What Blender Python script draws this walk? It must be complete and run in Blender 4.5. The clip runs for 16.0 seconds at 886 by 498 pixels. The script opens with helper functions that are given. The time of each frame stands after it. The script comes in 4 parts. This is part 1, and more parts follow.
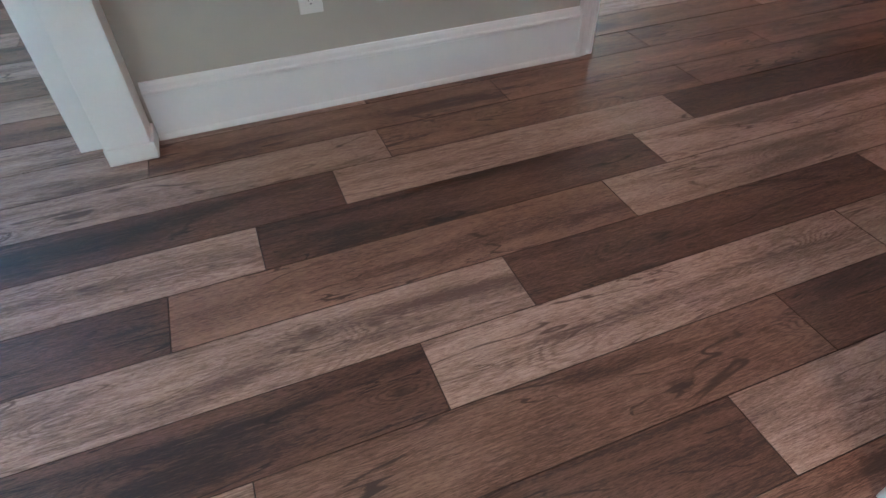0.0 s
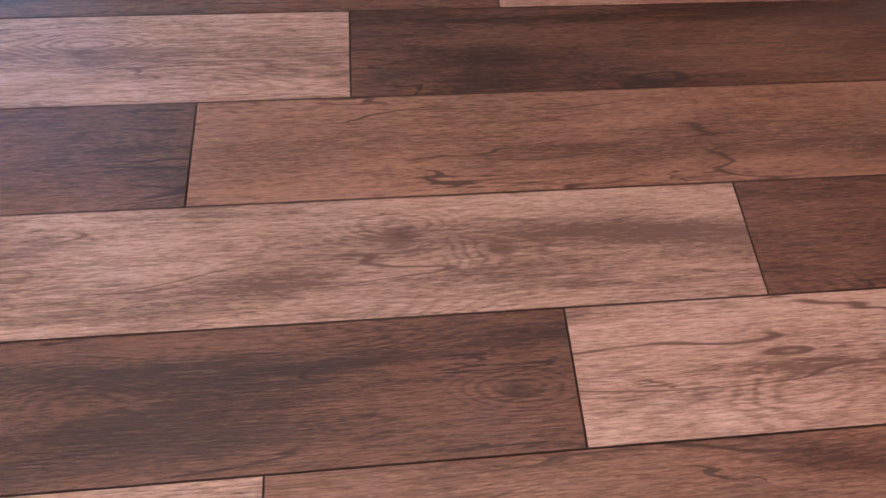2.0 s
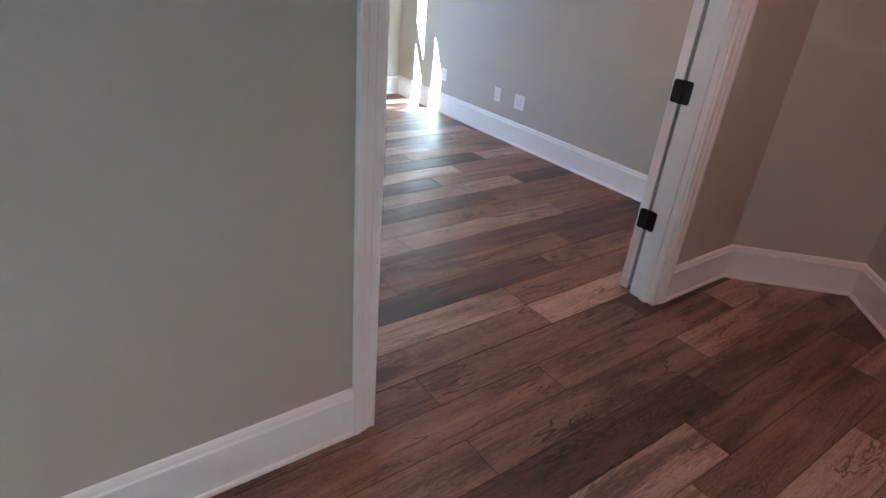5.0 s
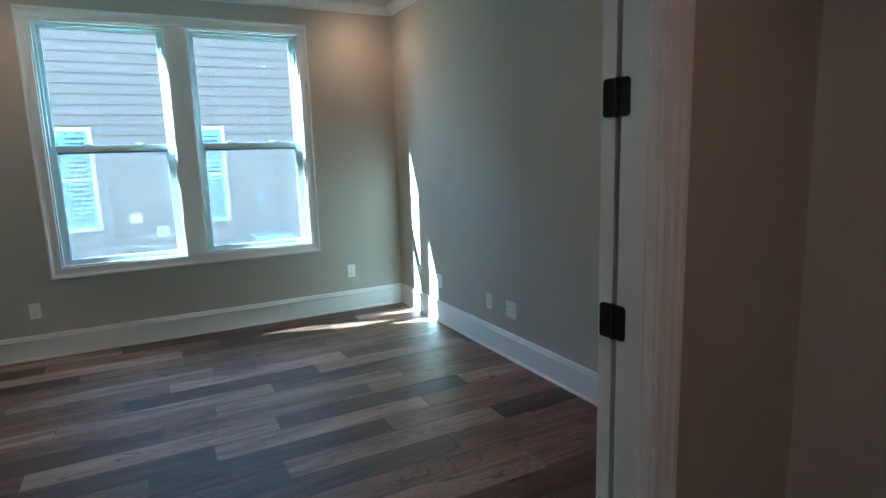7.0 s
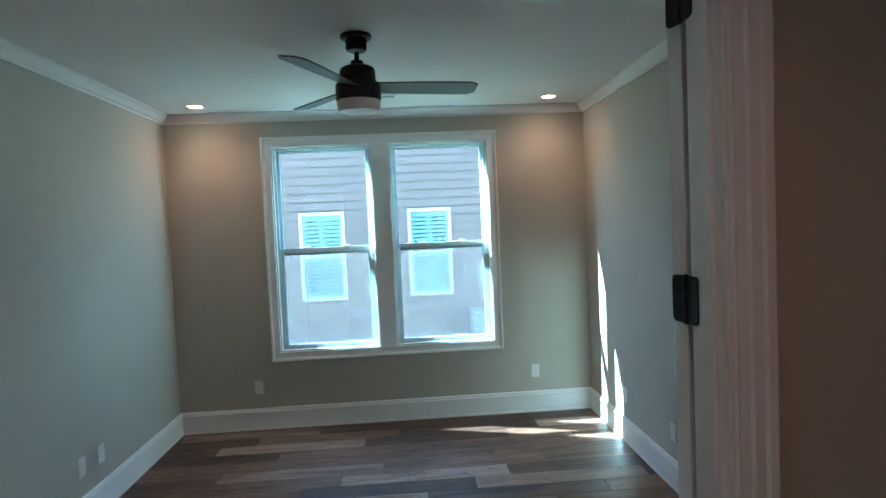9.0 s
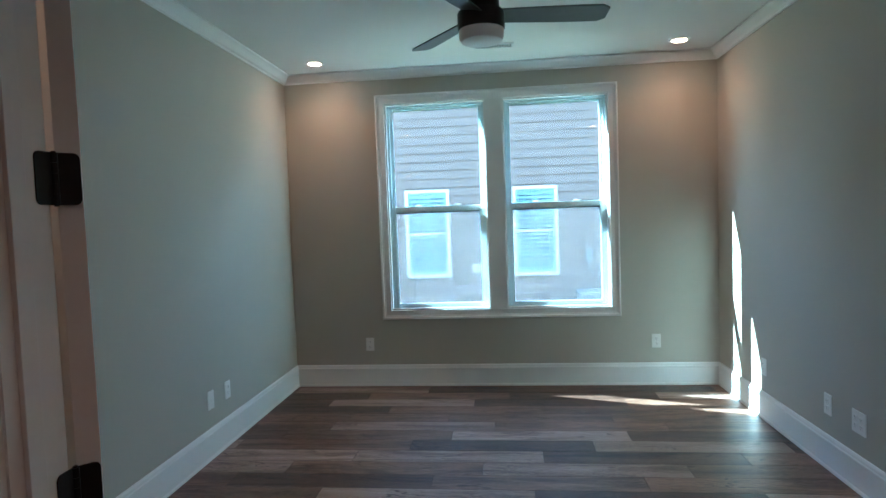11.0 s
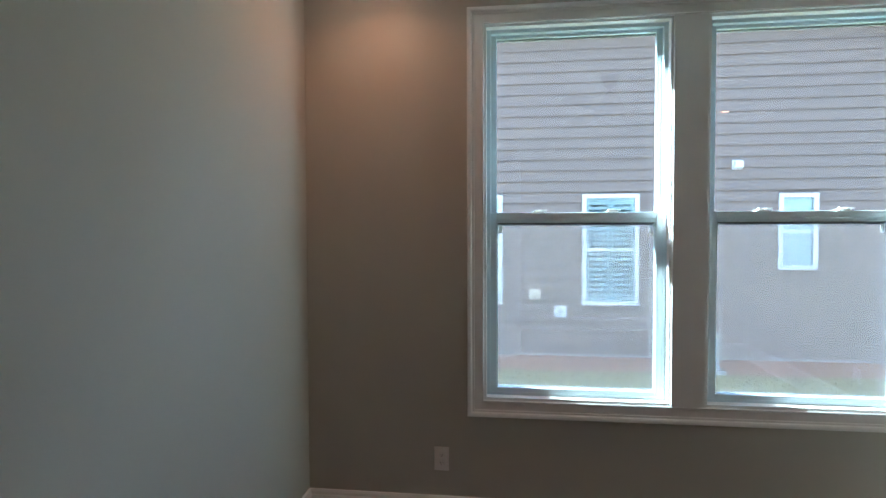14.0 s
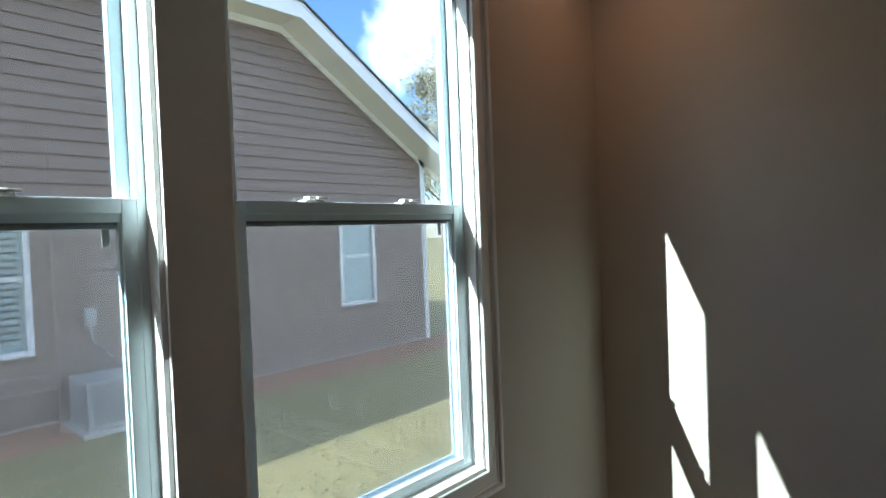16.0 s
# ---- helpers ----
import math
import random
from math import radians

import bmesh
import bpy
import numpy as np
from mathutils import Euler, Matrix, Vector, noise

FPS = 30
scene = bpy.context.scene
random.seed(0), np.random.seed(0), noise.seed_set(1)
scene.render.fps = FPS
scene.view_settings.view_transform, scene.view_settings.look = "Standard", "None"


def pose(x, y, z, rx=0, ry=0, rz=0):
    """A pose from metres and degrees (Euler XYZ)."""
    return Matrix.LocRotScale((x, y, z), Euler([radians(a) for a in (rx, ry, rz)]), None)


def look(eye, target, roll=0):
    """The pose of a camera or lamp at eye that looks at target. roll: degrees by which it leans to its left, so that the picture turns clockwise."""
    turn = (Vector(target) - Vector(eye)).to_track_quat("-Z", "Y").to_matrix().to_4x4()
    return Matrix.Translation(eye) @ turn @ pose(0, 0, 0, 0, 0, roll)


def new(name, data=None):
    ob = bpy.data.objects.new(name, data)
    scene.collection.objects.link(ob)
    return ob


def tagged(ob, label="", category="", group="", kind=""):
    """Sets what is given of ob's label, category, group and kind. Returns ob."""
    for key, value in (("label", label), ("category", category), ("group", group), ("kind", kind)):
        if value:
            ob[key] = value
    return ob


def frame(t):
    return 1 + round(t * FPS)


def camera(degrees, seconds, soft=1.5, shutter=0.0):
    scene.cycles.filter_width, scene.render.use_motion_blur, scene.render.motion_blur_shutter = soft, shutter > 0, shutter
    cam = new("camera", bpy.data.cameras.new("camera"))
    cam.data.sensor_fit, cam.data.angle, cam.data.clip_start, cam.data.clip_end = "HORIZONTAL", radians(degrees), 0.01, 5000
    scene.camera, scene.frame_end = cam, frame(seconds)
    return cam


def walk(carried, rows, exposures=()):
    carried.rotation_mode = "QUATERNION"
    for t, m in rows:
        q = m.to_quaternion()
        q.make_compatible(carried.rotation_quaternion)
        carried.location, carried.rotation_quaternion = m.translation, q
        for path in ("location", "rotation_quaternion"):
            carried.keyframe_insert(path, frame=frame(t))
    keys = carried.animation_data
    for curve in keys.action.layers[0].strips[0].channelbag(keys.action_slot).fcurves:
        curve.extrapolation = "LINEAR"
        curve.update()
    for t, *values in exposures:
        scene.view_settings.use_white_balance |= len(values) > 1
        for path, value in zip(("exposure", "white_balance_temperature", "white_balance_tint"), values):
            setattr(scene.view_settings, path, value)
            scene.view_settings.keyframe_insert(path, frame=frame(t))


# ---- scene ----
cam = camera(75.3, 16.0)
PATH = [
    (0, (-0.282, -1.415, 1.018), (0.242, -0.047, -0.344), -1.1),
    (0.5, (-0.209, -1.144, 0.872), (0.195, 0.067, -0.667), 1.8),
    (1, (-0.245, -0.936, 0.736), (0.063, 0.093, -0.951), 5.1),
    (1.5, (-0.261, -0.866, 0.7), (-0.061, 0.029, -1.078), 5.7),
    (2, (-0.268, -0.88, 0.734), (-0.117, -0.085, -1.095), 6.8),
    (2.5, (-0.257, -0.961, 0.825), (-0.122, -0.19, -1.016), 7.3),
    (3, (-0.215, -1.067, 0.937), (0.012, -0.209, -0.855), 8.7),
    (3.5, (-0.109, -1.146, 1.081), (0.314, -0.091, -0.565), 9.5),
    (4, (0.031, -1.063, 1.281), (0.705, 0.129, -0.176), 10.2),
    (4.5, (0.138, -0.952, 1.427), (1.045, 0.38, 0.243), 7.9),
    (5, (0.334, -0.825, 1.497), (1.42, 0.576, 0.57), 5.4),
    (5.2, (0.432, -0.747, 1.499), (1.563, 0.669, 0.652), 4.3),
    (7.3, (1.668, -0.555, 1.526), (2.478, 1.251, 1.238), -2.2),
    (7.5, (1.732, -0.551, 1.540), (2.466, 1.288, 1.278), -2.4),
    (8, (1.904, -0.506, 1.585), (2.411, 1.419, 1.393), -2.6),
    (8.5, (2.059, -0.547, 1.722), (2.355, 1.426, 1.581), -2.5),
    (9, (2.096, -0.548, 1.828), (2.23, 1.445, 1.736), -2.5),
    (9.2, (2.092, -0.552, 1.842), (2.176, 1.442, 1.761), -2.5),
    (11.3, (1.913, -0.325, 1.498), (1.661, 1.655, 1.379), -1.9),
    (11.5, (1.872, -0.215, 1.488), (1.591, 1.761, 1.359), -1.8),
    (12, (1.764, 0.107, 1.482), (1.42, 2.071, 1.326), -1.3),
    (12.5, (1.611, 0.509, 1.453), (1.204, 2.461, 1.291), -1.1),
    (13, (1.471, 0.984, 1.478), (1.061, 2.936, 1.327), -0.8),
    (13.5, (1.283, 1.434, 1.539), (0.921, 3.398, 1.424), -0.2),
    (14, (1.097, 1.884, 1.567), (0.837, 3.866, 1.498), -0.2),
    (14.5, (0.951, 2.342, 1.551), (0.977, 4.342, 1.499), -0.5),
    (14.8, (0.916, 2.63, 1.545), (1.171, 4.613, 1.501), -0.9),
    (15, (0.925, 2.816, 1.563), (1.375, 4.764, 1.52), -1.0),
    (15.3, (1.03, 3.051, 1.558), (1.794, 4.899, 1.524), -1.4),
    (15.5, (1.109, 3.192, 1.565), (2.088, 4.935, 1.533), -1.8),
    (16, (1.323, 3.504, 1.544), (2.804, 4.847, 1.495), -2.2),
]
EXPOSURES = [(0.0, 5.28, 4350, -14), (0.7, 5.65, 4900, -4), (2.0, 5.93, 5350, 9), (3.5, 5.65, 6150, 17), (4.2, 5.58, 5200, 1), (5.0, 5.28, 4450, -9), (7.4, 3.9, 4080, -27), (11.5, 3.95, 4150, -24), (12.5, 3.97, 4450, -18), (14.0, 3.45, 4850, -12), (14.5, 3.2, 5050, -11), (15.5, 2.6, 5350, -10), (16.0, 2.3, 5350, -10)]
walk(cam, [(t, look(eye, target, roll)) for t, eye, target, roll in PATH], EXPOSURES)

# ---- world, sun, lights ----
SUN_TRAVEL = Vector((1.0, -0.323, -0.757)).normalized()
world = bpy.data.worlds.new("sky_world")
scene.world = world
world.use_nodes = True
wn, wl = world.node_tree.nodes, world.node_tree.links
wn.clear()
w_out = wn.new("ShaderNodeOutputWorld")
w_bg = wn.new("ShaderNodeBackground")
w_sky = wn.new("ShaderNodeTexSky")
w_sky.sky_type = 'NISHITA'
w_sky.sun_disc = False
w_sky.ozone_density = 2.5
w_sky.dust_density = 0.4
w_sky.sun_elevation = radians(35.8)
w_sky.sun_rotation = math.atan2(-SUN_TRAVEL.x, -SUN_TRAVEL.y)
w_coord = wn.new("ShaderNodeTexCoord")
w_noise = wn.new("ShaderNodeTexNoise")
w_noise.inputs["Scale"].default_value = 3.2
w_noise.inputs["Detail"].default_value = 7.0
w_noise.inputs["Roughness"].default_value = 0.55
w_ramp = wn.new("ShaderNodeValToRGB")
w_ramp.color_ramp.elements[0].position = 0.50
w_ramp.color_ramp.elements[1].position = 0.60
w_cloud = wn.new("ShaderNodeMix")
w_cloud.data_type = 'RGBA'
w_cloud.inputs["B"].default_value = (10.5, 10.7, 11.0, 1.0)
wl.new(w_coord.outputs["Generated"], w_noise.inputs["Vector"])
wl.new(w_noise.outputs["Fac"], w_ramp.inputs["Fac"])
wl.new(w_ramp.outputs["Color"], w_cloud.inputs["Factor"])
wl.new(w_sky.outputs["Color"], w_cloud.inputs["A"])
wl.new(w_cloud.outputs["Result"], w_bg.inputs["Color"])
w_bg.inputs["Strength"].default_value = 0.15
wl.new(w_bg.outputs["Background"], w_out.inputs["Surface"])

sun = new("sun", bpy.data.lights.new("sun", 'SUN'))
sun.data.energy = 5.0
sun.data.angle = radians(0.5)
sun.data.color = (1.0, 0.95, 0.87)
sun.matrix_world = look((-10, 10, 10), Vector((-10, 10, 10)) + SUN_TRAVEL)

CEIL = 2.88
LAMPS = [(0.42, 4.40), (3.40, 4.40), (0.46, 0.98), (3.40, 0.98)]


def disc_lamp(x, y, z, power, size, colour):
    lamp = new("lamp_light", bpy.data.lights.new("lamp_light", 'AREA'))
    lamp.data.shape = 'DISK'
    lamp.data.size = size
    lamp.data.energy = power
    lamp.data.color = colour
    lamp.data.spread = radians(125)
    lamp.matrix_world = look((x, y, z), (x, y, 0))
    return lamp


for lx, ly in LAMPS:
    disc_lamp(lx, ly, CEIL - 0.013, 0.16, 0.11, (1.0, 0.36, 0.19))
# unseen warm fill lamps added under the hall ceiling, behind the walk; no fixtures
for lx, ly, power, tint in ((0.15, -2.1, 0.54, (1.0, 0.52, 0.36)), (-1.5, -1.7, 0.50, (1.0, 0.52, 0.36)), (2.4, -0.50, 0.27, (1.0, 0.37, 0.23))):
    disc_lamp(lx, ly, CEIL - 0.013, power, 0.3, tint)


# ---- materials ----


def material(name, colour, rough=0.6, metal=0.0, spec=0.5):
    m = bpy.data.materials.new(name)
    m.use_nodes = True
    b = m.node_tree.nodes["Principled BSDF"]
    b.inputs["Base Color"].default_value = (*colour, 1)
    b.inputs["Roughness"].default_value = rough
    b.inputs["Metallic"].default_value = metal
    b.inputs["Specular IOR Level"].default_value = spec
    return m


def textured(name, c1, c2, rough=0.6, scale=3.0, fine=60.0, bump=0.1, metal=0.0, spec=0.5, stretch=(1, 1, 1), fine_mix=0.4, dist=0.01):
    """Two colours mixed by a broad and a fine noise, with relief from the fine one."""
    m = material(name, c1, rough, metal, spec)
    n, l = m.node_tree.nodes, m.node_tree.links
    b = n["Principled BSDF"]
    co = n.new("ShaderNodeTexCoord")
    mp = n.new("ShaderNodeMapping")
    mp.inputs["Scale"].default_value = stretch
    l.new(co.outputs["Object"], mp.inputs["Vector"])
    a = n.new("ShaderNodeTexNoise")
    a.inputs["Scale"].default_value = scale
    a.inputs["Detail"].default_value = 4
    f = n.new("ShaderNodeTexNoise")
    f.inputs["Scale"].default_value = fine
    f.inputs["Detail"].default_value = 3
    l.new(mp.outputs["Vector"], a.inputs["Vector"])
    l.new(mp.outputs["Vector"], f.inputs["Vector"])
    mixf = n.new("ShaderNodeMix")
    mixf.inputs["Factor"].default_value = fine_mix
    l.new(a.outputs["Fac"], mixf.inputs["A"])
    l.new(f.outputs["Fac"], mixf.inputs["B"])
    r = n.new("ShaderNodeMapRange")
    r.inputs["From Min"].default_value = 0.3
    r.inputs["From Max"].default_value = 0.7
    l.new(mixf.outputs["Result"], r.inputs["Value"])
    mc = n.new("ShaderNodeMix")
    mc.data_type = 'RGBA'
    mc.inputs["A"].default_value = (*c1, 1)
    mc.inputs["B"].default_value = (*c2, 1)
    l.new(r.outputs["Result"], mc.inputs["Factor"])
    l.new(mc.outputs["Result"], b.inputs["Base Color"])
    rr = n.new("ShaderNodeMapRange")
    rr.inputs["To Min"].default_value = max(0.02, rough - 0.06)
    rr.inputs["To Max"].default_value = min(1, rough + 0.06)
    l.new(a.outputs["Fac"], rr.inputs["Value"])
    l.new(rr.outputs["Result"], b.inputs["Roughness"])
    bp = n.new("ShaderNodeBump")
    bp.inputs["Strength"].default_value = bump
    bp.inputs["Distance"].default_value = dist
    l.new(f.outputs["Fac"], bp.inputs["Height"])
    l.new(bp.outputs["Normal"], b.inputs["Normal"])
    return m


M_WALL = textured("greige_wall_paint", (0.450, 0.430, 0.370), (0.475, 0.453, 0.391), 0.62, 1.3, 260, 0.06, dist=0.002, fine_mix=0.25)
M_CEIL = textured("ceiling_paint", (0.72, 0.71, 0.69), (0.76, 0.75, 0.73), 0.85, 1.5, 220, 0.08, dist=0.002)
M_TRIM = textured("white_trim_paint", (0.78, 0.78, 0.77), (0.82, 0.82, 0.81), 0.36, 2.0, 90, 0.04, dist=0.002)
M_PLATE = material("white_plastic", (0.78, 0.77, 0.74), 0.35)
M_SLOT = material("dark_slot", (0.03, 0.03, 0.03), 0.6)
M_BLACK = textured("matt_black_metal", (0.012, 0.012, 0.012), (0.02, 0.02, 0.02), 0.42, 20, 300, 0.05, metal=0.6, dist=0.001)
M_VINYL = textured("white_vinyl_window", (0.64, 0.74, 0.79), (0.68, 0.78, 0.83), 0.38, 3, 120, 0.02, dist=0.001)
M_GASKET = material("grey_gasket", (0.10, 0.10, 0.105), 0.6)
M_CHROME = material("satin_lock_metal", (0.7, 0.7, 0.7), 0.25, 0.9)
M_SIDING = textured("taupe_fibre_cement_siding", (0.222, 0.170, 0.140), (0.248, 0.190, 0.158), 0.7, 0.8, 40, 0.2, stretch=(0.4, 1, 3), dist=0.004)
M_HTRIM = textured("cream_house_trim", (0.72, 0.69, 0.60), (0.76, 0.73, 0.64), 0.6, 2, 60, 0.05)
M_HWHITE = textured("white_house_trim", (0.78, 0.78, 0.78), (0.82, 0.82, 0.82), 0.5, 2, 60, 0.05)
M_SHINGLE = textured("grey_asphalt_shingle", (0.07, 0.065, 0.06), (0.13, 0.12, 0.11), 0.9, 3, 50, 0.5)
M_SHUTTER = textured("white_shutter_paint", (0.70, 0.73, 0.74), (0.75, 0.78, 0.79), 0.5, 3, 90, 0.03)
# near-black colour holding the shade of house rooms that aren't built
M_DARKROOM = material("painted_dim_room_shade", (0.05, 0.07, 0.08), 0.8)
M_CLAY = textured("red_clay_soil", (0.30, 0.15, 0.09), (0.40, 0.22, 0.14), 0.95, 2, 30, 0.6)
M_ACBODY = textured("pale_grey_painted_steel", (0.36, 0.36, 0.36), (0.41, 0.41, 0.41), 0.5, 4, 80, 0.05)
M_ACDARK = material("dark_condenser_fins", (0.22, 0.22, 0.21), 0.6, 0.3)
M_TAN = textured("tan_plastic_box", (0.74, 0.64, 0.50), (0.80, 0.70, 0.56), 0.5, 8, 90, 0.05)
M_CONCRETE = textured("concrete_pad", (0.42, 0.41, 0.39), (0.5, 0.49, 0.46), 0.9, 4, 60, 0.3)
M_BARK = textured("grey_brown_bark", (0.11, 0.08, 0.06), (0.18, 0.14, 0.10), 0.9, 6, 40, 0.8)
M_LEAF = textured("yellow_green_leaves", (0.16, 0.15, 0.05), (0.30, 0.25, 0.10), 0.6, 1.2, 6, 0.2)
M_BLADE = textured("black_walnut_fan_blade", (0.025, 0.022, 0.02), (0.05, 0.045, 0.04), 0.42, 4, 60, 0.1, stretch=(1, 12, 1), dist=0.002)
M_FROST = material("frosted_white_glass", (0.78, 0.77, 0.75), 0.35)

M_GLOW = bpy.data.materials.new("lamp_lens_glow")
M_GLOW.use_nodes = True
_b = M_GLOW.node_tree.nodes["Principled BSDF"]
_b.inputs["Emission Color"].default_value = (1.0, 0.46, 0.27, 1)
_b.inputs["Emission Strength"].default_value = 6.5


def glass_material(name, tint):
    m = bpy.data.materials.new(name)
    m.use_nodes = True
    n, l = m.node_tree.nodes, m.node_tree.links
    n.clear()
    out = n.new("ShaderNodeOutputMaterial")
    mix = n.new("ShaderNodeMixShader")
    tr = n.new("ShaderNodeBsdfTransparent")
    tr.inputs["Color"].default_value = (*tint, 1)
    gl = n.new("ShaderNodeBsdfGlossy")
    gl.inputs["Roughness"].default_value = 0.01
    lw = n.new("ShaderNodeLayerWeight")
    lw.inputs["Blend"].default_value = 0.5
    pw = n.new("ShaderNodeMath")
    pw.operation = 'POWER'
    pw.inputs[1].default_value = 5.0
    sc = n.new("ShaderNodeMath")
    sc.operation = 'MULTIPLY_ADD'
    sc.inputs[1].default_value = 0.96
    sc.inputs[2].default_value = 0.04
    l.new(lw.outputs["Facing"], pw.inputs[0])
    l.new(pw.outputs[0], sc.inputs[0])
    l.new(sc.outputs[0], mix.inputs["Fac"])
    l.new(tr.outputs["BSDF"], mix.inputs[1])
    l.new(gl.outputs["BSDF"], mix.inputs[2])
    l.new(mix.outputs["Shader"], out.inputs["Surface"])
    return m


M_GLASS = glass_material("low_e_window_glass", (0.605, 0.59, 0.618))
M_HGLASS = glass_material("house_window_glass", (0.85, 0.9, 0.9))

M_SCREEN = bpy.data.materials.new("fine_insect_mesh")
M_SCREEN.use_nodes = True
_n, _l = M_SCREEN.node_tree.nodes, M_SCREEN.node_tree.links
_n.clear()
_o = _n.new("ShaderNodeOutputMaterial")
_m = _n.new("ShaderNodeMixShader")
_m.inputs["Fac"].default_value = 0.21
_t = _n.new("ShaderNodeBsdfTransparent")
_d = _n.new("ShaderNodeBsdfDiffuse")
_d.inputs["Color"].default_value = (0.44, 0.41, 0.40, 1)
_tl = _n.new("ShaderNodeBsdfTranslucent")
_tl.inputs["Color"].default_value = (0.44, 0.41, 0.40, 1)
_ad = _n.new("ShaderNodeMixShader")
_ad.inputs["Fac"].default_value = 0.5
_l.new(_d.outputs["BSDF"], _ad.inputs[1])
_l.new(_tl.outputs["BSDF"], _ad.inputs[2])
_l.new(_t.outputs["BSDF"], _m.inputs[1])
_l.new(_ad.outputs["Shader"], _m.inputs[2])
_l.new(_m.outputs["Shader"], _o.inputs["Surface"])


def plank_material(name, light, mid, dark):
    """Printed oak plank: broad streaks, cathedral figure, fine pores and a few knots."""
    m = material(name, mid, 0.42, 0.0, 0.45)
    n, l = m.node_tree.nodes, m.node_tree.links
    b = n["Principled BSDF"]
    co = n.new("ShaderNodeTexCoord")
    inf = n.new("ShaderNodeObjectInfo")
    mul = n.new("ShaderNodeMath")
    mul.operation = 'MULTIPLY'
    mul.inputs[1].default_value = 57.0
    l.new(inf.outputs["Random"], mul.inputs[0])
    cmb = n.new("ShaderNodeCombineXYZ")
    l.new(mul.outputs[0], cmb.inputs["X"])
    l.new(mul.outputs[0], cmb.inputs["Z"])
    add = n.new("ShaderNodeVectorMath")
    add.operation = 'ADD'
    l.new(co.outputs["Object"], add.inputs[0])
    l.new(cmb.outputs["Vector"], add.inputs[1])

    def noise_at(sx, sy, detail, rough, distort=0.0):
        mp = n.new("ShaderNodeMapping")
        mp.inputs["Scale"].default_value = (sx, sy, 1)
        l.new(add.outputs["Vector"], mp.inputs["Vector"])
        t = n.new("ShaderNodeTexNoise")
        t.inputs["Scale"].default_value = 1.0
        t.inputs["Detail"].default_value = detail
        t.inputs["Roughness"].default_value = rough
        t.inputs["Distortion"].default_value = distort
        l.new(mp.outputs["Vector"], t.inputs["Vector"])
        return t

    def math_node(op, a, c):
        k = n.new("ShaderNodeMath")
        k.operation = op
        for i, v in enumerate((a, c)):
            if isinstance(v, (int, float)):
                k.inputs[i].default_value = v
            else:
                l.new(v, k.inputs[i])
        return k.outputs[0]

    broad = noise_at(1.3, 8.0, 4, 0.55, 0.8)
    streak = noise_at(2.6, 46.0, 6, 0.66, 0.4)
    pores = noise_at(22.0, 420.0, 3, 0.65)
    figure = noise_at(0.75, 5.0, 2, 0.45, 0.25)
    flecks = noise_at(60.0, 520.0, 3, 0.7)
    # knot cells, drawn out along the grain
    mpk = n.new("ShaderNodeMapping")
    mpk.inputs["Scale"].default_value = (2.9, 6.5, 1)
    warp = n.new("ShaderNodeMix")
    warp.data_type = 'VECTOR'
    warp.inputs["Factor"].default_value = 0.05
    l.new(add.outputs["Vector"], warp.inputs["A"])
    l.new(broad.outputs["Color"], warp.inputs["B"])
    l.new(warp.outputs["Result"], mpk.inputs["Vector"])
    vo = n.new("ShaderNodeTexVoronoi")
    vo.inputs["Scale"].default_value = 1.0
    vo.inputs["Randomness"].default_value = 1.0
    l.new(mpk.outputs["Vector"], vo.inputs["Vector"])
    pick = math_node('GREATER_THAN', vo.outputs["Color"], 0.50)
    halo = n.new("ShaderNodeMapRange")
    halo.interpolation_type = 'SMOOTHSTEP'
    halo.inputs["From Min"].default_value = 0.0
    halo.inputs["From Max"].default_value = 0.42
    halo.inputs["To Min"].default_value = 0.075
    halo.inputs["To Max"].default_value = 0.0
    l.new(vo.outputs["Distance"], halo.inputs["Value"])
    swirl = math_node('ADD', math_node('ADD', figure.outputs["Fac"], math_node('MULTIPLY', streak.outputs["Fac"], 0.035)), math_node('MULTIPLY', halo.outputs["Result"], pick))
    # growth rings: contour lines of a smooth field
    ring = math_node('SINE', math_node('MULTIPLY', swirl, 430.0), 0.0)
    ring01 = math_node('MULTIPLY_ADD', ring, 0.5)
    ring01.node.inputs[2].default_value = 0.5
    ring_thin = math_node('POWER', ring01, 2.5)
    gate = n.new("ShaderNodeMapRange")
    gate.inputs["From Min"].default_value = 0.50
    gate.inputs["From Max"].default_value = 0.68
    gate_src = noise_at(1.6, 7.0, 2, 0.5)
    l.new(gate_src.outputs["Fac"], gate.inputs["Value"])
    # fine drying cracks along the grain
    crk_src = noise_at(1.1, 11.0, 4, 0.55, 0.9)
    crk = n.new("ShaderNodeMapRange")
    crk.inputs["From Min"].default_value = 0.002
    crk.inputs["From Max"].default_value = 0.008
    crk.inputs["To Min"].default_value = 0.50
    crk.inputs["To Max"].default_value = 0.0
    l.new(math_node('ABSOLUTE', math_node('SUBTRACT', crk_src.outputs["Fac"], 0.5), 0.0), crk.inputs["Value"])
    crk_gate = n.new("ShaderNodeMapRange")
    crk_gate.inputs["From Min"].default_value = 0.52
    crk_gate.inputs["From Max"].default_value = 0.62
    crk_gsrc = noise_at(3.2, 9.0, 2, 0.5)
    l.new(crk_gsrc.outputs["Fac"], crk_gate.inputs["Value"])
    crack = math_node('MULTIPLY', crk.outputs["Result"], crk_gate.outputs["Result"])
    ringg = math_node('MULTIPLY', math_node('MULTIPLY', ring_thin, math_node('MAXIMUM', gate.outputs["Result"], math_node('MULTIPLY', math_node('MULTIPLY', halo.outputs["Result"], pick), 9.0))), 0.12)
    # dark smoky bands along the plank
    band = n.new("ShaderNodeMapRange")
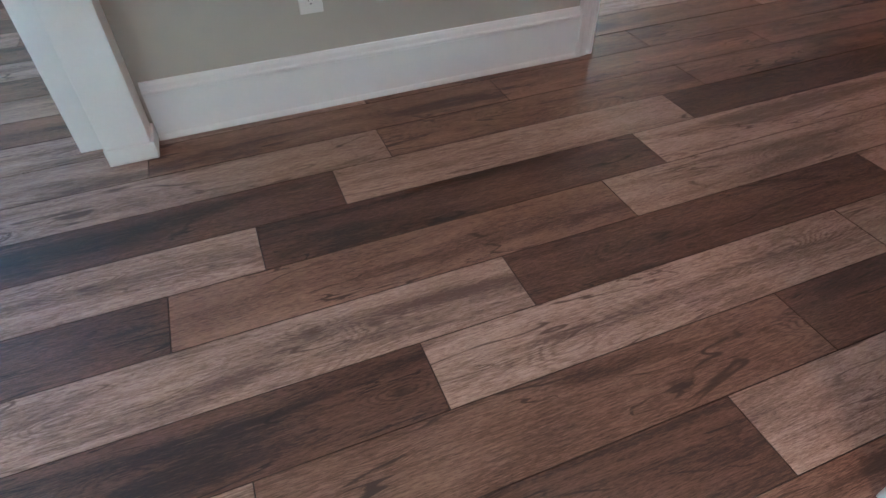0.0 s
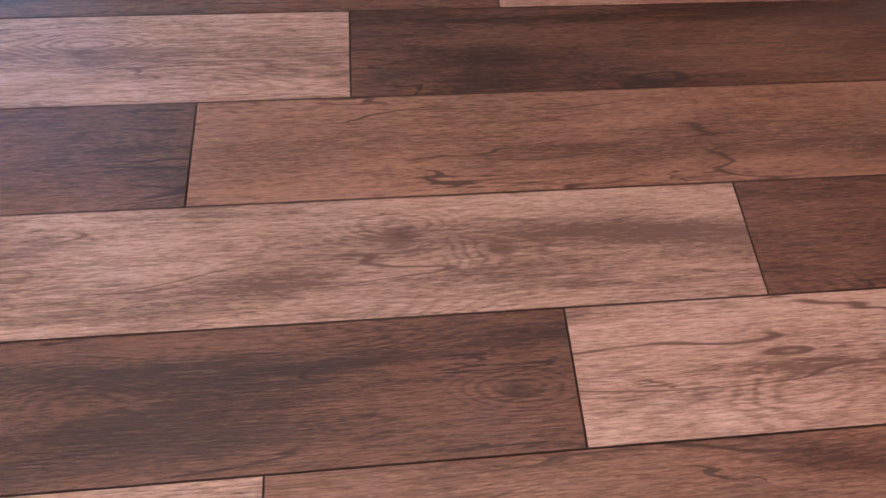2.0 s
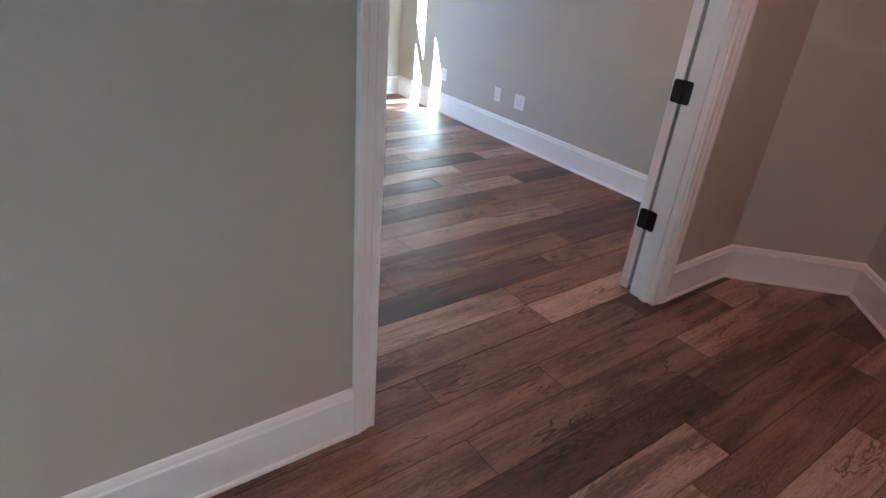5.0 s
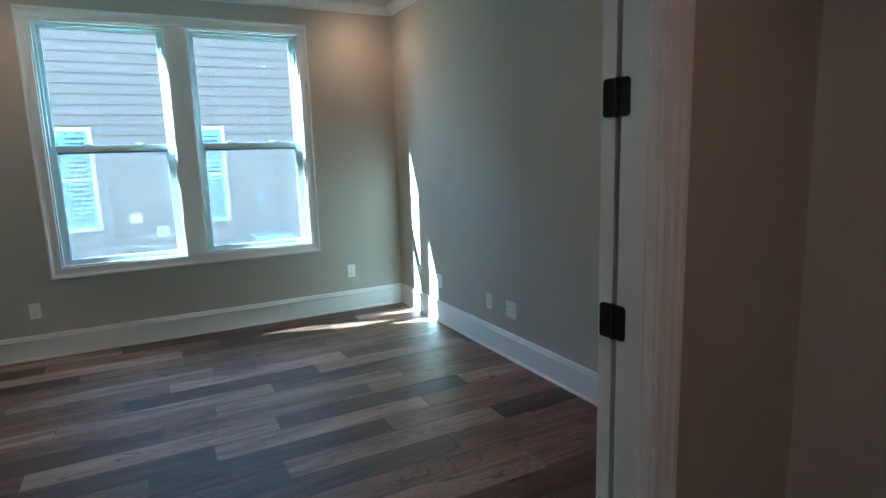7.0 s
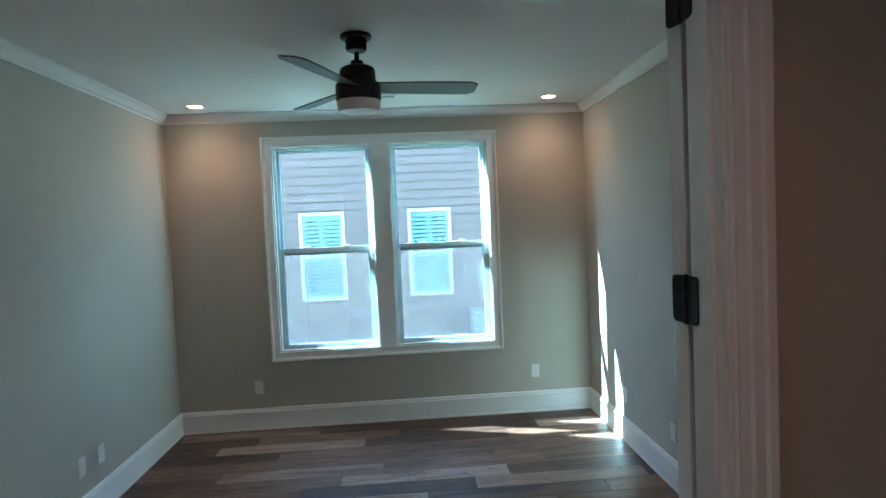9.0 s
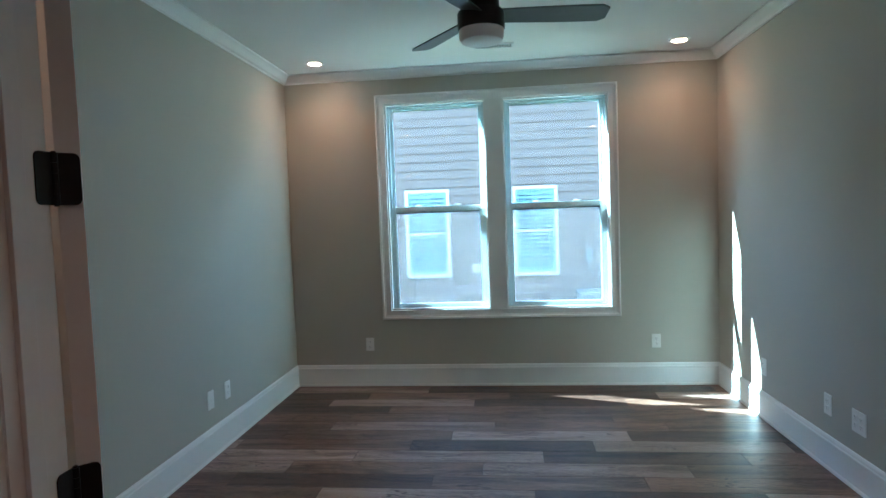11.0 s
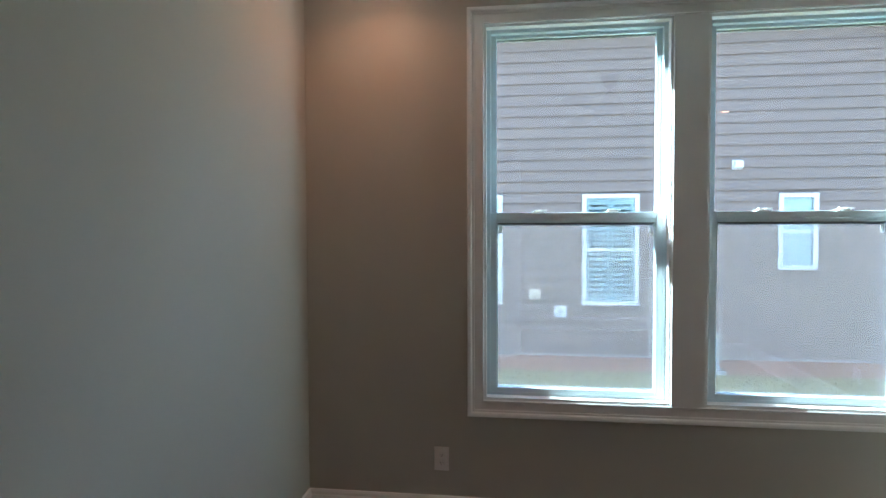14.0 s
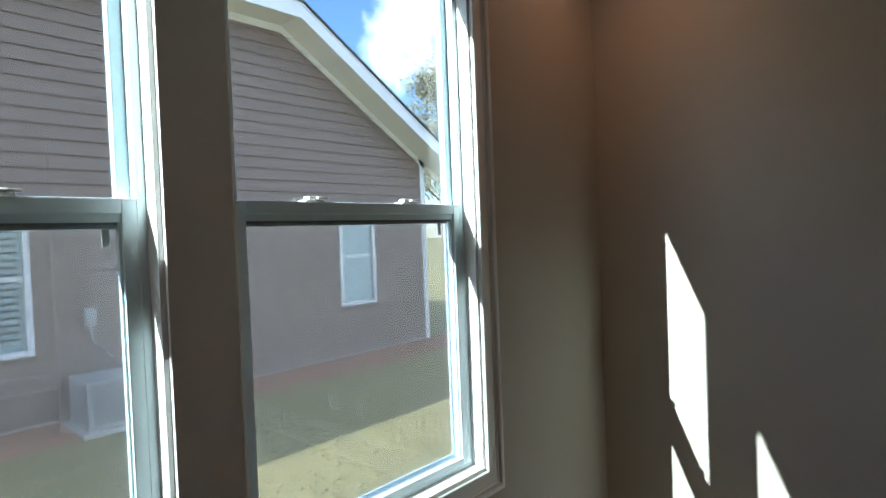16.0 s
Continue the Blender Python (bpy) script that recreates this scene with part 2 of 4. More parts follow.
    band.inputs["From Min"].default_value = 0.50
    band.inputs["From Max"].default_value = 0.72
    band.inputs["To Max"].default_value = 0.26
    band_src = noise_at(1.1, 9.5, 4, 0.56, 0.9)
    l.new(band_src.outputs["Fac"], band.inputs["Value"])
    v1 = math_node('MULTIPLY', broad.outputs["Fac"], 0.50)
    v2 = math_node('MULTIPLY', streak.outputs["Fac"], 0.36)
    v3 = math_node('ADD', math_node('MULTIPLY', pores.outputs["Fac"], 0.60), math_node('MULTIPLY', math_node('SUBTRACT', flecks.outputs["Fac"], 0.5), 0.80))
    val = math_node('SUBTRACT', math_node('SUBTRACT', math_node('ADD', math_node('ADD', v1, v2), v3), ringg), math_node('ADD', band.outputs["Result"], crack))
    ramp = n.new("ShaderNodeValToRGB")
    e = ramp.color_ramp.elements
    e[0].position, e[0].color = 0.47, (*dark, 1)
    e[1].position, e[1].color = 0.95, (light[0] * 1.32, light[1] * 1.34, light[2] * 1.38, 1)
    k = e.new(0.80)
    k.color = (*light, 1)
    k = e.new(0.64)
    k.color = (*mid, 1)
    l.new(val, ramp.inputs["Fac"])
    smoke = n.new("ShaderNodeMix")
    smoke.data_type = 'RGBA'
    smoke.inputs["B"].default_value = (dark[0] * 1.2, dark[1] * 1.28, dark[2] * 1.32, 1)
    l.new(math_node('MULTIPLY', band.outputs["Result"], 1.3), smoke.inputs["Factor"])
    l.new(ramp.outputs["Color"], smoke.inputs["A"])
    # knots and checks
    kn = n.new("ShaderNodeMapRange")
    kn.inputs["From Min"].default_value = 0.02
    kn.inputs["From Max"].default_value = 0.095
    kn.inputs["To Min"].default_value = 0.9
    kn.inputs["To Max"].default_value = 0.0
    l.new(vo.outputs["Distance"], kn.inputs["Value"])
    knot = math_node('MULTIPLY', kn.outputs["Result"], pick)
    mk = n.new("ShaderNodeMix")
    mk.data_type = 'RGBA'
    mk.inputs["B"].default_value = (dark[0] * 0.45, dark[1] * 0.42, dark[2] * 0.4, 1)
    l.new(knot, mk.inputs["Factor"])
    l.new(smoke.outputs["Result"], mk.inputs["A"])
    # crisp detail: dark pores, pale limed fibres, ring lines and open checks
    def limits(src, lo, hi, top):
        mr = n.new("ShaderNodeMapRange")
        mr.interpolation_type = 'SMOOTHSTEP'
        mr.inputs["From Min"].default_value = lo
        mr.inputs["From Max"].default_value = hi
        mr.inputs["To Max"].default_value = top
        l.new(src, mr.inputs["Value"])
        return mr.outputs["Result"]

    def over(below, factor, colour):
        mx = n.new("ShaderNodeMix")
        mx.data_type = 'RGBA'
        mx.inputs["B"].default_value = (*colour, 1)
        l.new(below, mx.inputs["A"])
        l.new(factor, mx.inputs["Factor"])
        return mx.outputs["Result"]

    patchy = noise_at(3.0, 14.0, 3, 0.6)
    fibre = noise_at(16.0, 240.0, 5, 0.72, 0.3)
    lime = noise_at(11.0, 190.0, 4, 0.66, 0.3)
    pore_f = math_node('MULTIPLY', limits(fibre.outputs["Fac"], 0.51, 0.61, 0.54), limits(patchy.outputs["Fac"], 0.34, 0.60, 1.0))
    lime_f = math_node('MULTIPLY', limits(lime.outputs["Fac"], 0.54, 0.64, 0.36), limits(gate_src.outputs["Fac"], 0.36, 0.62, 1.0))
    near_knot = math_node('MULTIPLY', math_node('MULTIPLY', halo.outputs["Result"], pick), 16.0)
    ring_f = math_node('MULTIPLY', math_node('MULTIPLY', ring_thin, math_node('MINIMUM', math_node('ADD', near_knot, math_node('MULTIPLY', gate.outputs["Result"], 0.35)), 1.0)), limits(fibre.outputs["Fac"], 0.34, 0.52, 0.62))
    check_f = None
    for level, across, k in ((0.47, 7.0, 1.0), (0.56, 9.0, 0.9)):
        src = noise_at(1.1, across, 3, 0.5, 0.25)
        line = limits(math_node('ABSOLUTE', math_node('SUBTRACT', src.outputs["Fac"], level), 0.0), 0.009, 0.002, k)
        where = noise_at(2.6 + level, 6.0, 2, 0.5)
        f = math_node('MULTIPLY', line, limits(where.outputs["Fac"], 0.50, 0.60, 0.9))
        check_f = f if check_f is None else math_node('MAXIMUM', check_f, f)
    deep = (dark[0] * 0.62, dark[1] * 0.58, dark[2] * 0.56)
    pale = (min(0.5, light[0] * 1.30), min(0.42, light[1] * 1.36), min(0.36, light[2] * 1.44))
    worked = over(over(over(over(mk.outputs["Result"], lime_f, pale), pore_f, dark), ring_f, dark), check_f, deep)
    # each plank a little lighter or darker
    hv = n.new("ShaderNodeHueSaturation")
    vr = n.new("ShaderNodeMapRange")
    vr.inputs["To Min"].default_value = 0.86
    vr.inputs["To Max"].default_value = 1.14
    l.new(inf.outputs["Random"], vr.inputs["Value"])
    l.new(vr.outputs["Result"], hv.inputs["Value"])
    l.new(worked, hv.inputs["Color"])
    l.new(hv.outputs["Color"], b.inputs["Base Color"])
    rg = n.new("ShaderNodeMapRange")
    rg.inputs["To Min"].default_value = 0.36
    rg.inputs["To Max"].default_value = 0.56
    l.new(streak.outputs["Fac"], rg.inputs["Value"])
    l.new(rg.outputs["Result"], b.inputs["Roughness"])
    bp = n.new("ShaderNodeBump")
    bp.inputs["Strength"].default_value = 0.65
    bp.inputs["Distance"].default_value = 0.0012
    l.new(math_node('ADD', math_node('SUBTRACT', pores.outputs["Fac"], math_node('MULTIPLY', knot, 0.8)), ringg), bp.inputs["Height"])
    l.new(bp.outputs["Normal"], b.inputs["Normal"])
    return m


M_PLANK = [plank_material("oak_plank_light", (0.37, 0.268, 0.212), (0.262, 0.178, 0.134), (0.105, 0.064, 0.046)),
           plank_material("oak_plank_medium", (0.225, 0.134, 0.090), (0.142, 0.078, 0.050), (0.050, 0.026, 0.018)),
           plank_material("oak_plank_dark", (0.128, 0.070, 0.046), (0.062, 0.032, 0.021), (0.022, 0.012, 0.009))]
M_BEVEL = material("dark_painted_plank_bevel", (0.055, 0.034, 0.025), 0.6)
M_JOINT = material("dark_floor_joint", (0.02, 0.014, 0.011), 0.8)

# ---- mesh helpers ----


def mesh_object(name, bm, mat, smooth=False):
    me = bpy.data.meshes.new(name)
    bmesh.ops.recalc_face_normals(bm, faces=bm.faces)
    bm.to_mesh(me)
    bm.free()
    for mt in (mat if isinstance(mat, (list, tuple)) else [mat]):
        me.materials.append(mt)
    if smooth:
        for p in me.polygons:
            p.use_smooth = True
        me.set_sharp_from_angle(angle=radians(35))
    return new(name, me)


def part(name, bm, mat, parent, label="", smooth=False):
    ob = mesh_object(name, bm, mat, smooth)
    ob.parent = parent
    if label:
        ob["label"] = label
    return ob


def thing(name, label, category, group="", at=(0, 0, 0), kind=""):
    e = new(name)
    e.empty_display_size = 0.1
    e.location = at
    return tagged(e, label, category, group, kind)


def box(bm, x0, x1, y0, y1, z0, z1, bevel=0.0):
    vs = bmesh.ops.create_cube(bm, size=1.0)["verts"]
    c = Vector(((x0 + x1) / 2, (y0 + y1) / 2, (z0 + z1) / 2))
    for v in vs:
        v.co = Vector((v.co.x * (x1 - x0), v.co.y * (y1 - y0), v.co.z * (z1 - z0))) + c
    if bevel:
        es = list({e for v in vs for e in v.link_edges})
        bmesh.ops.bevel(bm, geom=es, offset=bevel, segments=2, affect='EDGES', profile=0.6)
    return bm


def boxes(*args, bevel=0.0):
    bm = bmesh.new()
    for a in args:
        box(bm, *a, bevel=bevel)
    return bm


def cyl(bm, c, r0, r1, z0, z1, seg=32):
    """Upright tapered cylinder."""
    r = bmesh.ops.create_cone(bm, cap_ends=True, segments=seg, radius1=r0, radius2=r1, depth=z1 - z0)
    bmesh.ops.translate(bm, verts=r["verts"], vec=(c[0], c[1], (z0 + z1) / 2))
    return r["verts"]


def lathe(profile, seg=40):
    """Closed turned shape round z from (radius, z) points."""
    bm = bmesh.new()
    rings = []
    for r, z in profile:
        if r < 1e-5:
            rings.append([bm.verts.new((0, 0, z))])
        else:
            rings.append([bm.verts.new((r * math.cos(2 * math.pi * i / seg), r * math.sin(2 * math.pi * i / seg), z)) for i in range(seg)])
    for a, b in zip(rings, rings[1:]):
        for i in range(seg):
            j = (i + 1) % seg
            if len(a) == 1 and len(b) == 1:
                continue
            if len(a) == 1:
                bm.faces.new((a[0], b[i], b[j]))
            elif len(b) == 1:
                bm.faces.new((a[i], a[j], b[0]))
            else:
                bm.faces.new((a[i], a[j], b[j], b[i]))
    return bm


def moulding(bm, profile, a, b, out, up, ma=0.0, mb=0.0, by="v"):
    """A profile of (out, up) points run from a to b; ma and mb shift the ends along the run per unit of v or u, for mitres."""
    a, b, out, up = Vector(a), Vector(b), Vector(out), Vector(up)
    d = (b - a).normalized()
    ra, rb = [], []
    for u, v in profile:
        s = v if by == "v" else u
        ra.append(bm.verts.new(a + out * u + up * v + d * (ma * s)))
        rb.append(bm.verts.new(b + out * u + up * v - d * (mb * s)))
    k = len(profile)
    for i in range(k):
        j = (i + 1) % k
        bm.faces.new((ra[i], ra[j], rb[j], rb[i]))
    bm.faces.new(ra)
    bm.faces.new(rb)


def tube(points, radius, seg=8):
    bm = bmesh.new()
    rings = []
    pts = [Vector(p) for p in points]
    for i, p in enumerate(pts):
        d = (pts[min(i + 1, len(pts) - 1)] - pts[max(i - 1, 0)]).normalized()
        s = d.orthogonal().normalized()
        t = d.cross(s)
        r = radius[i] if isinstance(radius, (list, tuple)) else radius
        rings.append([bm.verts.new(p + (s * math.cos(2 * math.pi * k / seg) + t * math.sin(2 * math.pi * k / seg)) * r) for k in range(seg)])
    for a, b in zip(rings, rings[1:]):
        for k in range(seg):
            j = (k + 1) % seg
            bm.faces.new((a[k], a[j], b[j], b[k]))
    bm.faces.new(rings[0])
    bm.faces.new(rings[-1])
    return bm


def wall_panel(name, x0, x1, y0, y1, z0, z1, holes=(), axis="x", mat=None):
    """A thick wall along x or y with rectangular openings (a0, a1, z0, z1) through it."""
    bm = bmesh.new()
    a0, a1 = (x0, x1) if axis == "x" else (y0, y1)
    cuts = sorted({a0, a1, *[h for o in holes for h in o[:2]]})
    for p, q in zip(cuts, cuts[1:]):
        spans = [(z0, z1)]
        for ho in holes:
            if ho[0] <= p and q <= ho[1]:
                spans = [s for lo, hi in spans for s in ((lo, min(hi, ho[2])), (max(lo, ho[3]), hi)) if s[1] > s[0] + 1e-6]
        for lo, hi in spans:
            if axis == "x":
                box(bm, p, q, y0, y1, lo, hi)
            else:
                box(bm, x0, x1, p, q, lo, hi)
    bmesh.ops.remove_doubles(bm, verts=bm.verts, dist=1e-5)
    return tagged(mesh_object(name, bm, mat or M_WALL), "", "wall", kind="structure")


# ---- the large structure ----
XR, YW, YD, YH = 3.816, 4.77, 0.60, 0.475
YOUT = 4.895
DOOR_L, DOOR_R, DOOR_H = 1.108, 2.687, 2.46
WIN = [(0.926, 1.831), (1.990, 2.899)]
WZ0, WZ1 = 0.703, 2.578

o = wall_panel("wall_window", -0.15, XR + 0.15, YW, YOUT, -0.9, CEIL, [(a, b, WZ0, WZ1) for a, b in WIN])
tagged(o, "greige painted drywall wall with two tall windows")
o = wall_panel("wall_left", -0.15, 0.0, YD, YW, 0, CEIL, axis="y")
tagged(o, "plain greige painted drywall side wall")
o = wall_panel("wall_right", XR, XR + 0.15, YD, YW, 0, CEIL, axis="y")
tagged(o, "greige painted drywall wall catching two sun patches")
o = wall_panel("wall_door", -0.62, 4.2, YH, YD, 0, CEIL, [(DOOR_L - 0.02, DOOR_R + 0.02, 0, DOOR_H + 0.02)])
tagged(o, "greige painted hall wall with a wide cased doorway")
o = wall_panel("wall_hall_header", -2.2, -0.62, YH, YD, 2.2, CEIL)
tagged(o, "greige wall above the cased hall opening")
o = wall_panel("wall_hall_left", -2.32, -2.2, -3.6, 2.6, 0, CEIL, [(1.2, 1.7, 1.0, 1.7)], axis="y")
tagged(o, "plain greige painted hall wall")
o = wall_panel("wall_side_room", -2.2, -0.15, 2.6, 2.72, 0, CEIL)
tagged(o, "plain greige wall of the side room", "wall")
o = wall_panel("wall_hall_back", -2.32, 5.0, -3.72, -3.6, 0, CEIL)
tagged(o, "plain greige painted wall behind the hall")
o = wall_panel("wall_hall_south", 0.62, 5.0, -1.44, -1.30, 0, CEIL)
tagged(o, "plain greige painted hall wall with a cased end")


def slab_wall(name, p, q, thick, label):
    """A wall in plan from p to q, its room face on the line."""
    d = (Vector(q) - Vector(p)).normalized()
    nrm = Vector((-d.y, d.x))
    bm = bmesh.new()
    c = [Vector(p), Vector(q), Vector(q) + nrm * thick, Vector(p) + nrm * thick]
    lo = [bm.verts.new((v.x, v.y, 0)) for v in c]
    hi = [bm.verts.new((v.x, v.y, CEIL)) for v in c]
    bm.faces.new(lo)
    bm.faces.new(hi)
    for i in range(4):
        j = (i + 1) % 4
        bm.faces.new((lo[i], lo[j], hi[j], hi[i]))
    return tagged(mesh_object(name, bm, M_WALL), label, "wall", kind="structure")


CW, CW2, CW3 = (3.33, 0.475), (3.815, -0.010), (3.37, -0.455)
slab_wall("wall_angled", CW2, CW, -0.12, "greige hall wall set at an angle")
slab_wall("wall_angled_return", CW3, CW2, -0.12, "greige return of the angled hall wall")
slab_wall("wall_hall_end", (3.37, -1.30), (3.37, -0.455), -0.12, "plain greige end wall of the hall")

o = mesh_object("ceiling", boxes((-2.32, 5.0, -3.72, YD, CEIL, CEIL + 0.12), (-0.15, XR + 0.15, YD, YOUT, CEIL, CEIL + 0.12), (-2.32, -0.15, YD, 2.72, CEIL, CEIL + 0.12)), M_CEIL)
tagged(o, "flat white painted ceiling", "ceiling", kind="structure")

BASE = [(0, 0), (0.021, 0), (0.021, 0.010), (0.018, 0.017), (0.014, 0.020), (0.014, 0.155), (0.019, 0.159), (0.019, 0.168), (0.014, 0.173), (0.013, 0.187), (0.008, 0.197), (0, 0.198)]
CROWN = [(0, 0), (0.010, 0), (0.012, 0.012), (0.030, 0.022), (0.052, 0.048), (0.066, 0.060), (0.078, 0.066), (0.078, 0.078), (0, 0.078)]


def run_trim(name, profile, a, b, out, z, label, category, ma=0.0, mb=0.0):
    bm = bmesh.new()
    moulding(bm, profile, (*a, z), (*b, z), (*out, 0), (0, 0, 1), ma, mb, "u")
    return tagged(mesh_object(name, bm, M_TRIM), label, category, kind="structure")


BL = "tall white moulded baseboard with a shoe strip"
run_trim("baseboard_window_wall", BASE, (0, YW), (XR, YW), (0, -1), 0, BL, "baseboard", 1, 1)
run_trim("baseboard_left_wall", BASE, (0, YD), (0, YW), (1, 0), 0, BL, "baseboard", 1, 1)
run_trim("baseboard_right_wall", BASE, (XR, YD), (XR, YW), (-1, 0), 0, BL, "baseboard", 1, 1)
run_trim("baseboard_hall_pier", BASE, (-0.56, YH), (DOOR_L - 0.082, YH), (0, -1), 0, BL, "baseboard")
run_trim("baseboard_hall_right", BASE, (DOOR_R + 0.082, YH), CW, (0, -1), 0, BL, "baseboard", 0, 0.41)
_s = math.sqrt(0.5)
run_trim("baseboard_angled", BASE, CW, CW2, (-_s, -_s), 0, BL, "baseboard", 0.41, 1)
run_trim("baseboard_angled_return", BASE, CW2, CW3, (-_s, _s), 0, BL, "baseboard", 1, -0.41)
run_trim("baseboard_hall_end", BASE, CW3, (3.37, -1.30), (-1, 0), 0, BL, "baseboard", -0.41, 1)
run_trim("baseboard_hall_south", BASE, (0.62, -1.30), (3.37, -1.30), (0, 1), 0, BL, "baseboard", 0, 1)
run_trim("baseboard_room_back_left", BASE, (0, YD), (DOOR_L - 0.082, YD), (0, 1), 0, BL, "baseboard", 1, 0)
run_trim("baseboard_room_back_right", BASE, (DOOR_R + 0.082, YD), (XR, YD), (0, 1), 0, BL, "baseboard", 0, 1)
run_trim("baseboard_hall_left", BASE, (-2.2, -3.6), (-2.2, 2.6), (1, 0), 0, BL, "baseboard")
CL = "white crown moulding along the ceiling"
ZC = CEIL - 0.078
run_trim("trim_crown_window_wall", CROWN, (0, YW), (XR, YW), (0, -1), ZC, CL, "crown moulding", 1, 1)
run_trim("trim_crown_left_wall", CROWN, (0, YD), (0, YW), (1, 0), ZC, CL, "crown moulding", 1, 1)
run_trim("trim_crown_right_wall", CROWN, (XR, YD), (XR, YW), (-1, 0), ZC, CL, "crown moulding", 1, 1)
run_trim("trim_crown_back_wall", CROWN, (0, YD), (XR, YD), (0, 1), ZC, CL, "crown moulding", 1, 1)

# cased opening at the hall's far end: square white post and its jamb
o = thing("trim_hall_post", "square white painted post of a cased opening", "post", kind="structure")
part("post", boxes((-0.705, -0.572, 0.352, 0.474, 0, CEIL), bevel=0.004), M_TRIM, o)
part("plinth", boxes((-0.709, -0.562, 0.348, 0.474, 0, 0.06), bevel=0.006), M_TRIM, o)
part("jamb", boxes((-0.80, -0.60, 0.4745, 0.62, 0, CEIL), bevel=0.003), M_TRIM, o)
o = thing("trim_hall_corner", "white cased end of the hall wall", "casing", kind="structure")
part("casing", boxes((0.575, 0.62, -1.46, -1.278, 0, CEIL), bevel=0.004), M_TRIM, o)

# ---- doorway ----
CASING = [(0, 0), (0.012, 0), (0.014, 0.006), (0.012, 0.012), (0.012, 0.030), (0.017, 0.036), (0.017, 0.056), (0.022, 0.062), (0.022, 0.078), (0.018, 0.082), (0, 0.082)]


def casing_side(bm, xj, sx, z1, yw, oy):
    moulding(bm, CASING, (xj, yw, 0), (xj, yw, z1), (0, oy, 0), (sx, 0, 0), 0, -1)


def door_frame():
    t = thing("door_1", "white painted double doorway with black hinges", "doorway", kind="structure")
    for xj, sx in ((DOOR_L, -1), (DOOR_R, 1)):
        for yw, oy in ((YH, -1), (YD, 1)):
            bm = bmesh.new()
            casing_side(bm, xj + sx * 0.006, sx, DOOR_H + 0.006, yw, oy)
            part("casing", bm, M_TRIM, t)
        x0, x1 = sorted((xj, xj + sx * 0.0195))
        part("jamb", boxes((x0, x1, YH - 0.001, YD + 0.001, 0, DOOR_H)), M_TRIM, t)
        x0, x1 = sorted((xj, xj - sx * 0.011))
        part("stop", boxes((x0, x1, YH + 0.030, YH + 0.068, 0, DOOR_H), bevel=0.002), M_TRIM, t)
    for yw, oy in ((YH, -1), (YD, 1)):
        bm = bmesh.new()
        moulding(bm, CASING, (DOOR_L - 0.006, yw, DOOR_H + 0.006), (DOOR_R + 0.006, yw, DOOR_H + 0.006), (0, oy, 0), (0, 0, 1), -1, -1)
        part("head_casing", bm, M_TRIM, t)
    part("head_jamb", boxes((DOOR_L - 0.0195, DOOR_R + 0.0195, YH, YD, DOOR_H, DOOR_H + 0.0195)), M_TRIM, t)
    return t


DOORWAY = door_frame()
HINGE_Z = (0.412, 1.027, 1.644, 2.268)


def panel_door(name, hinge, angle, side, label):
    """A two-panel door of width 0.775, hinged at its local origin and running along local +x; side: the way its thickness lies."""
    w, h, th = 0.775, 2.435, 0.0445
    t = thing(name, label, "door", "study double doors")
    y0, y1 = (0, th) if side > 0 else (-th, 0)
    rails = [(0.012, 0.20), (1.02, 1.16), (h - 0.115, h)]
    bm = bmesh.new()
    box(bm, 0, 0.115, y0, y1, 0.012, h, 0.002)
    box(bm, w - 0.115, w, y0, y1, 0.012, h, 0.002)
    for a, b in rails:
        box(bm, 0.115, w - 0.115, y0, y1, a, b)
    part("slab_frame", bm, M_TRIM, t)
    for a, b in ((0.20, 1.02), (1.16, h - 0.115)):
        part("panel", boxes((0.115, w - 0.115, y0 + 0.012, y1 - 0.012, a, b), (0.16, w - 0.16, y0 + 0.006, y1 - 0.006, a + 0.045, b - 0.045), bevel=0.003), M_TRIM, t)
        for yy, s in ((y0, 1), (y1, -1)):
            bm = bmesh.new()
            prof = [(0, 0), (0.004, 0.004), (0.004, 0.010), (-0.004, 0.016), (-0.010, 0.022), (-0.0115, 0.022), (-0.0115, 0)]
            x0, x1 = 0.115, w - 0.115
            for p, q, up in (((x0, a), (x1, a), (0, 1)), ((x1, a), (x1, b), (-1, 0)), ((x1, b), (x0, b), (0, -1)), ((x0, b), (x0, a), (1, 0))):
                moulding(bm, prof, (p[0], yy, p[1]), (q[0], yy, q[1]), (0, -s, 0), (up[0], 0, up[1]), 1, 1)
            part("panel_moulding", bm, M_TRIM, t)
    for s, yy in ((-1, y0), (1, y1)):
        kb = lathe([(0, 0), (0.033, 0), (0.033, 0.006), (0.028, 0.010), (0.013, 0.013), (0.0115, 0.030), (0.015, 0.036), (0.024, 0.041), (0.0275, 0.050), (0.026, 0.060), (0.018, 0.066), (0, 0.068)], 28)
        kb.transform(pose(0, 0, 0, -90 * s, 0, 0))
        kb.transform(pose(w - 0.07, yy, 0.900))
        part("door_handle", kb, M_BLACK, t, "matt black round knob on a rose", True)
    t.matrix_world = pose(hinge[0], hinge[1], 0, 0, 0, angle)
    return t


# the leaves stand folded back into the room
panel_door("door_leaf", (DOOR_L - 0.004, YD + 0.030), 136, -1, "white two-panel door standing open into the room")
panel_door("door_leaf", (DOOR_R + 0.004, YD + 0.030), 12, 1, "white two-panel door folded well back into the room")


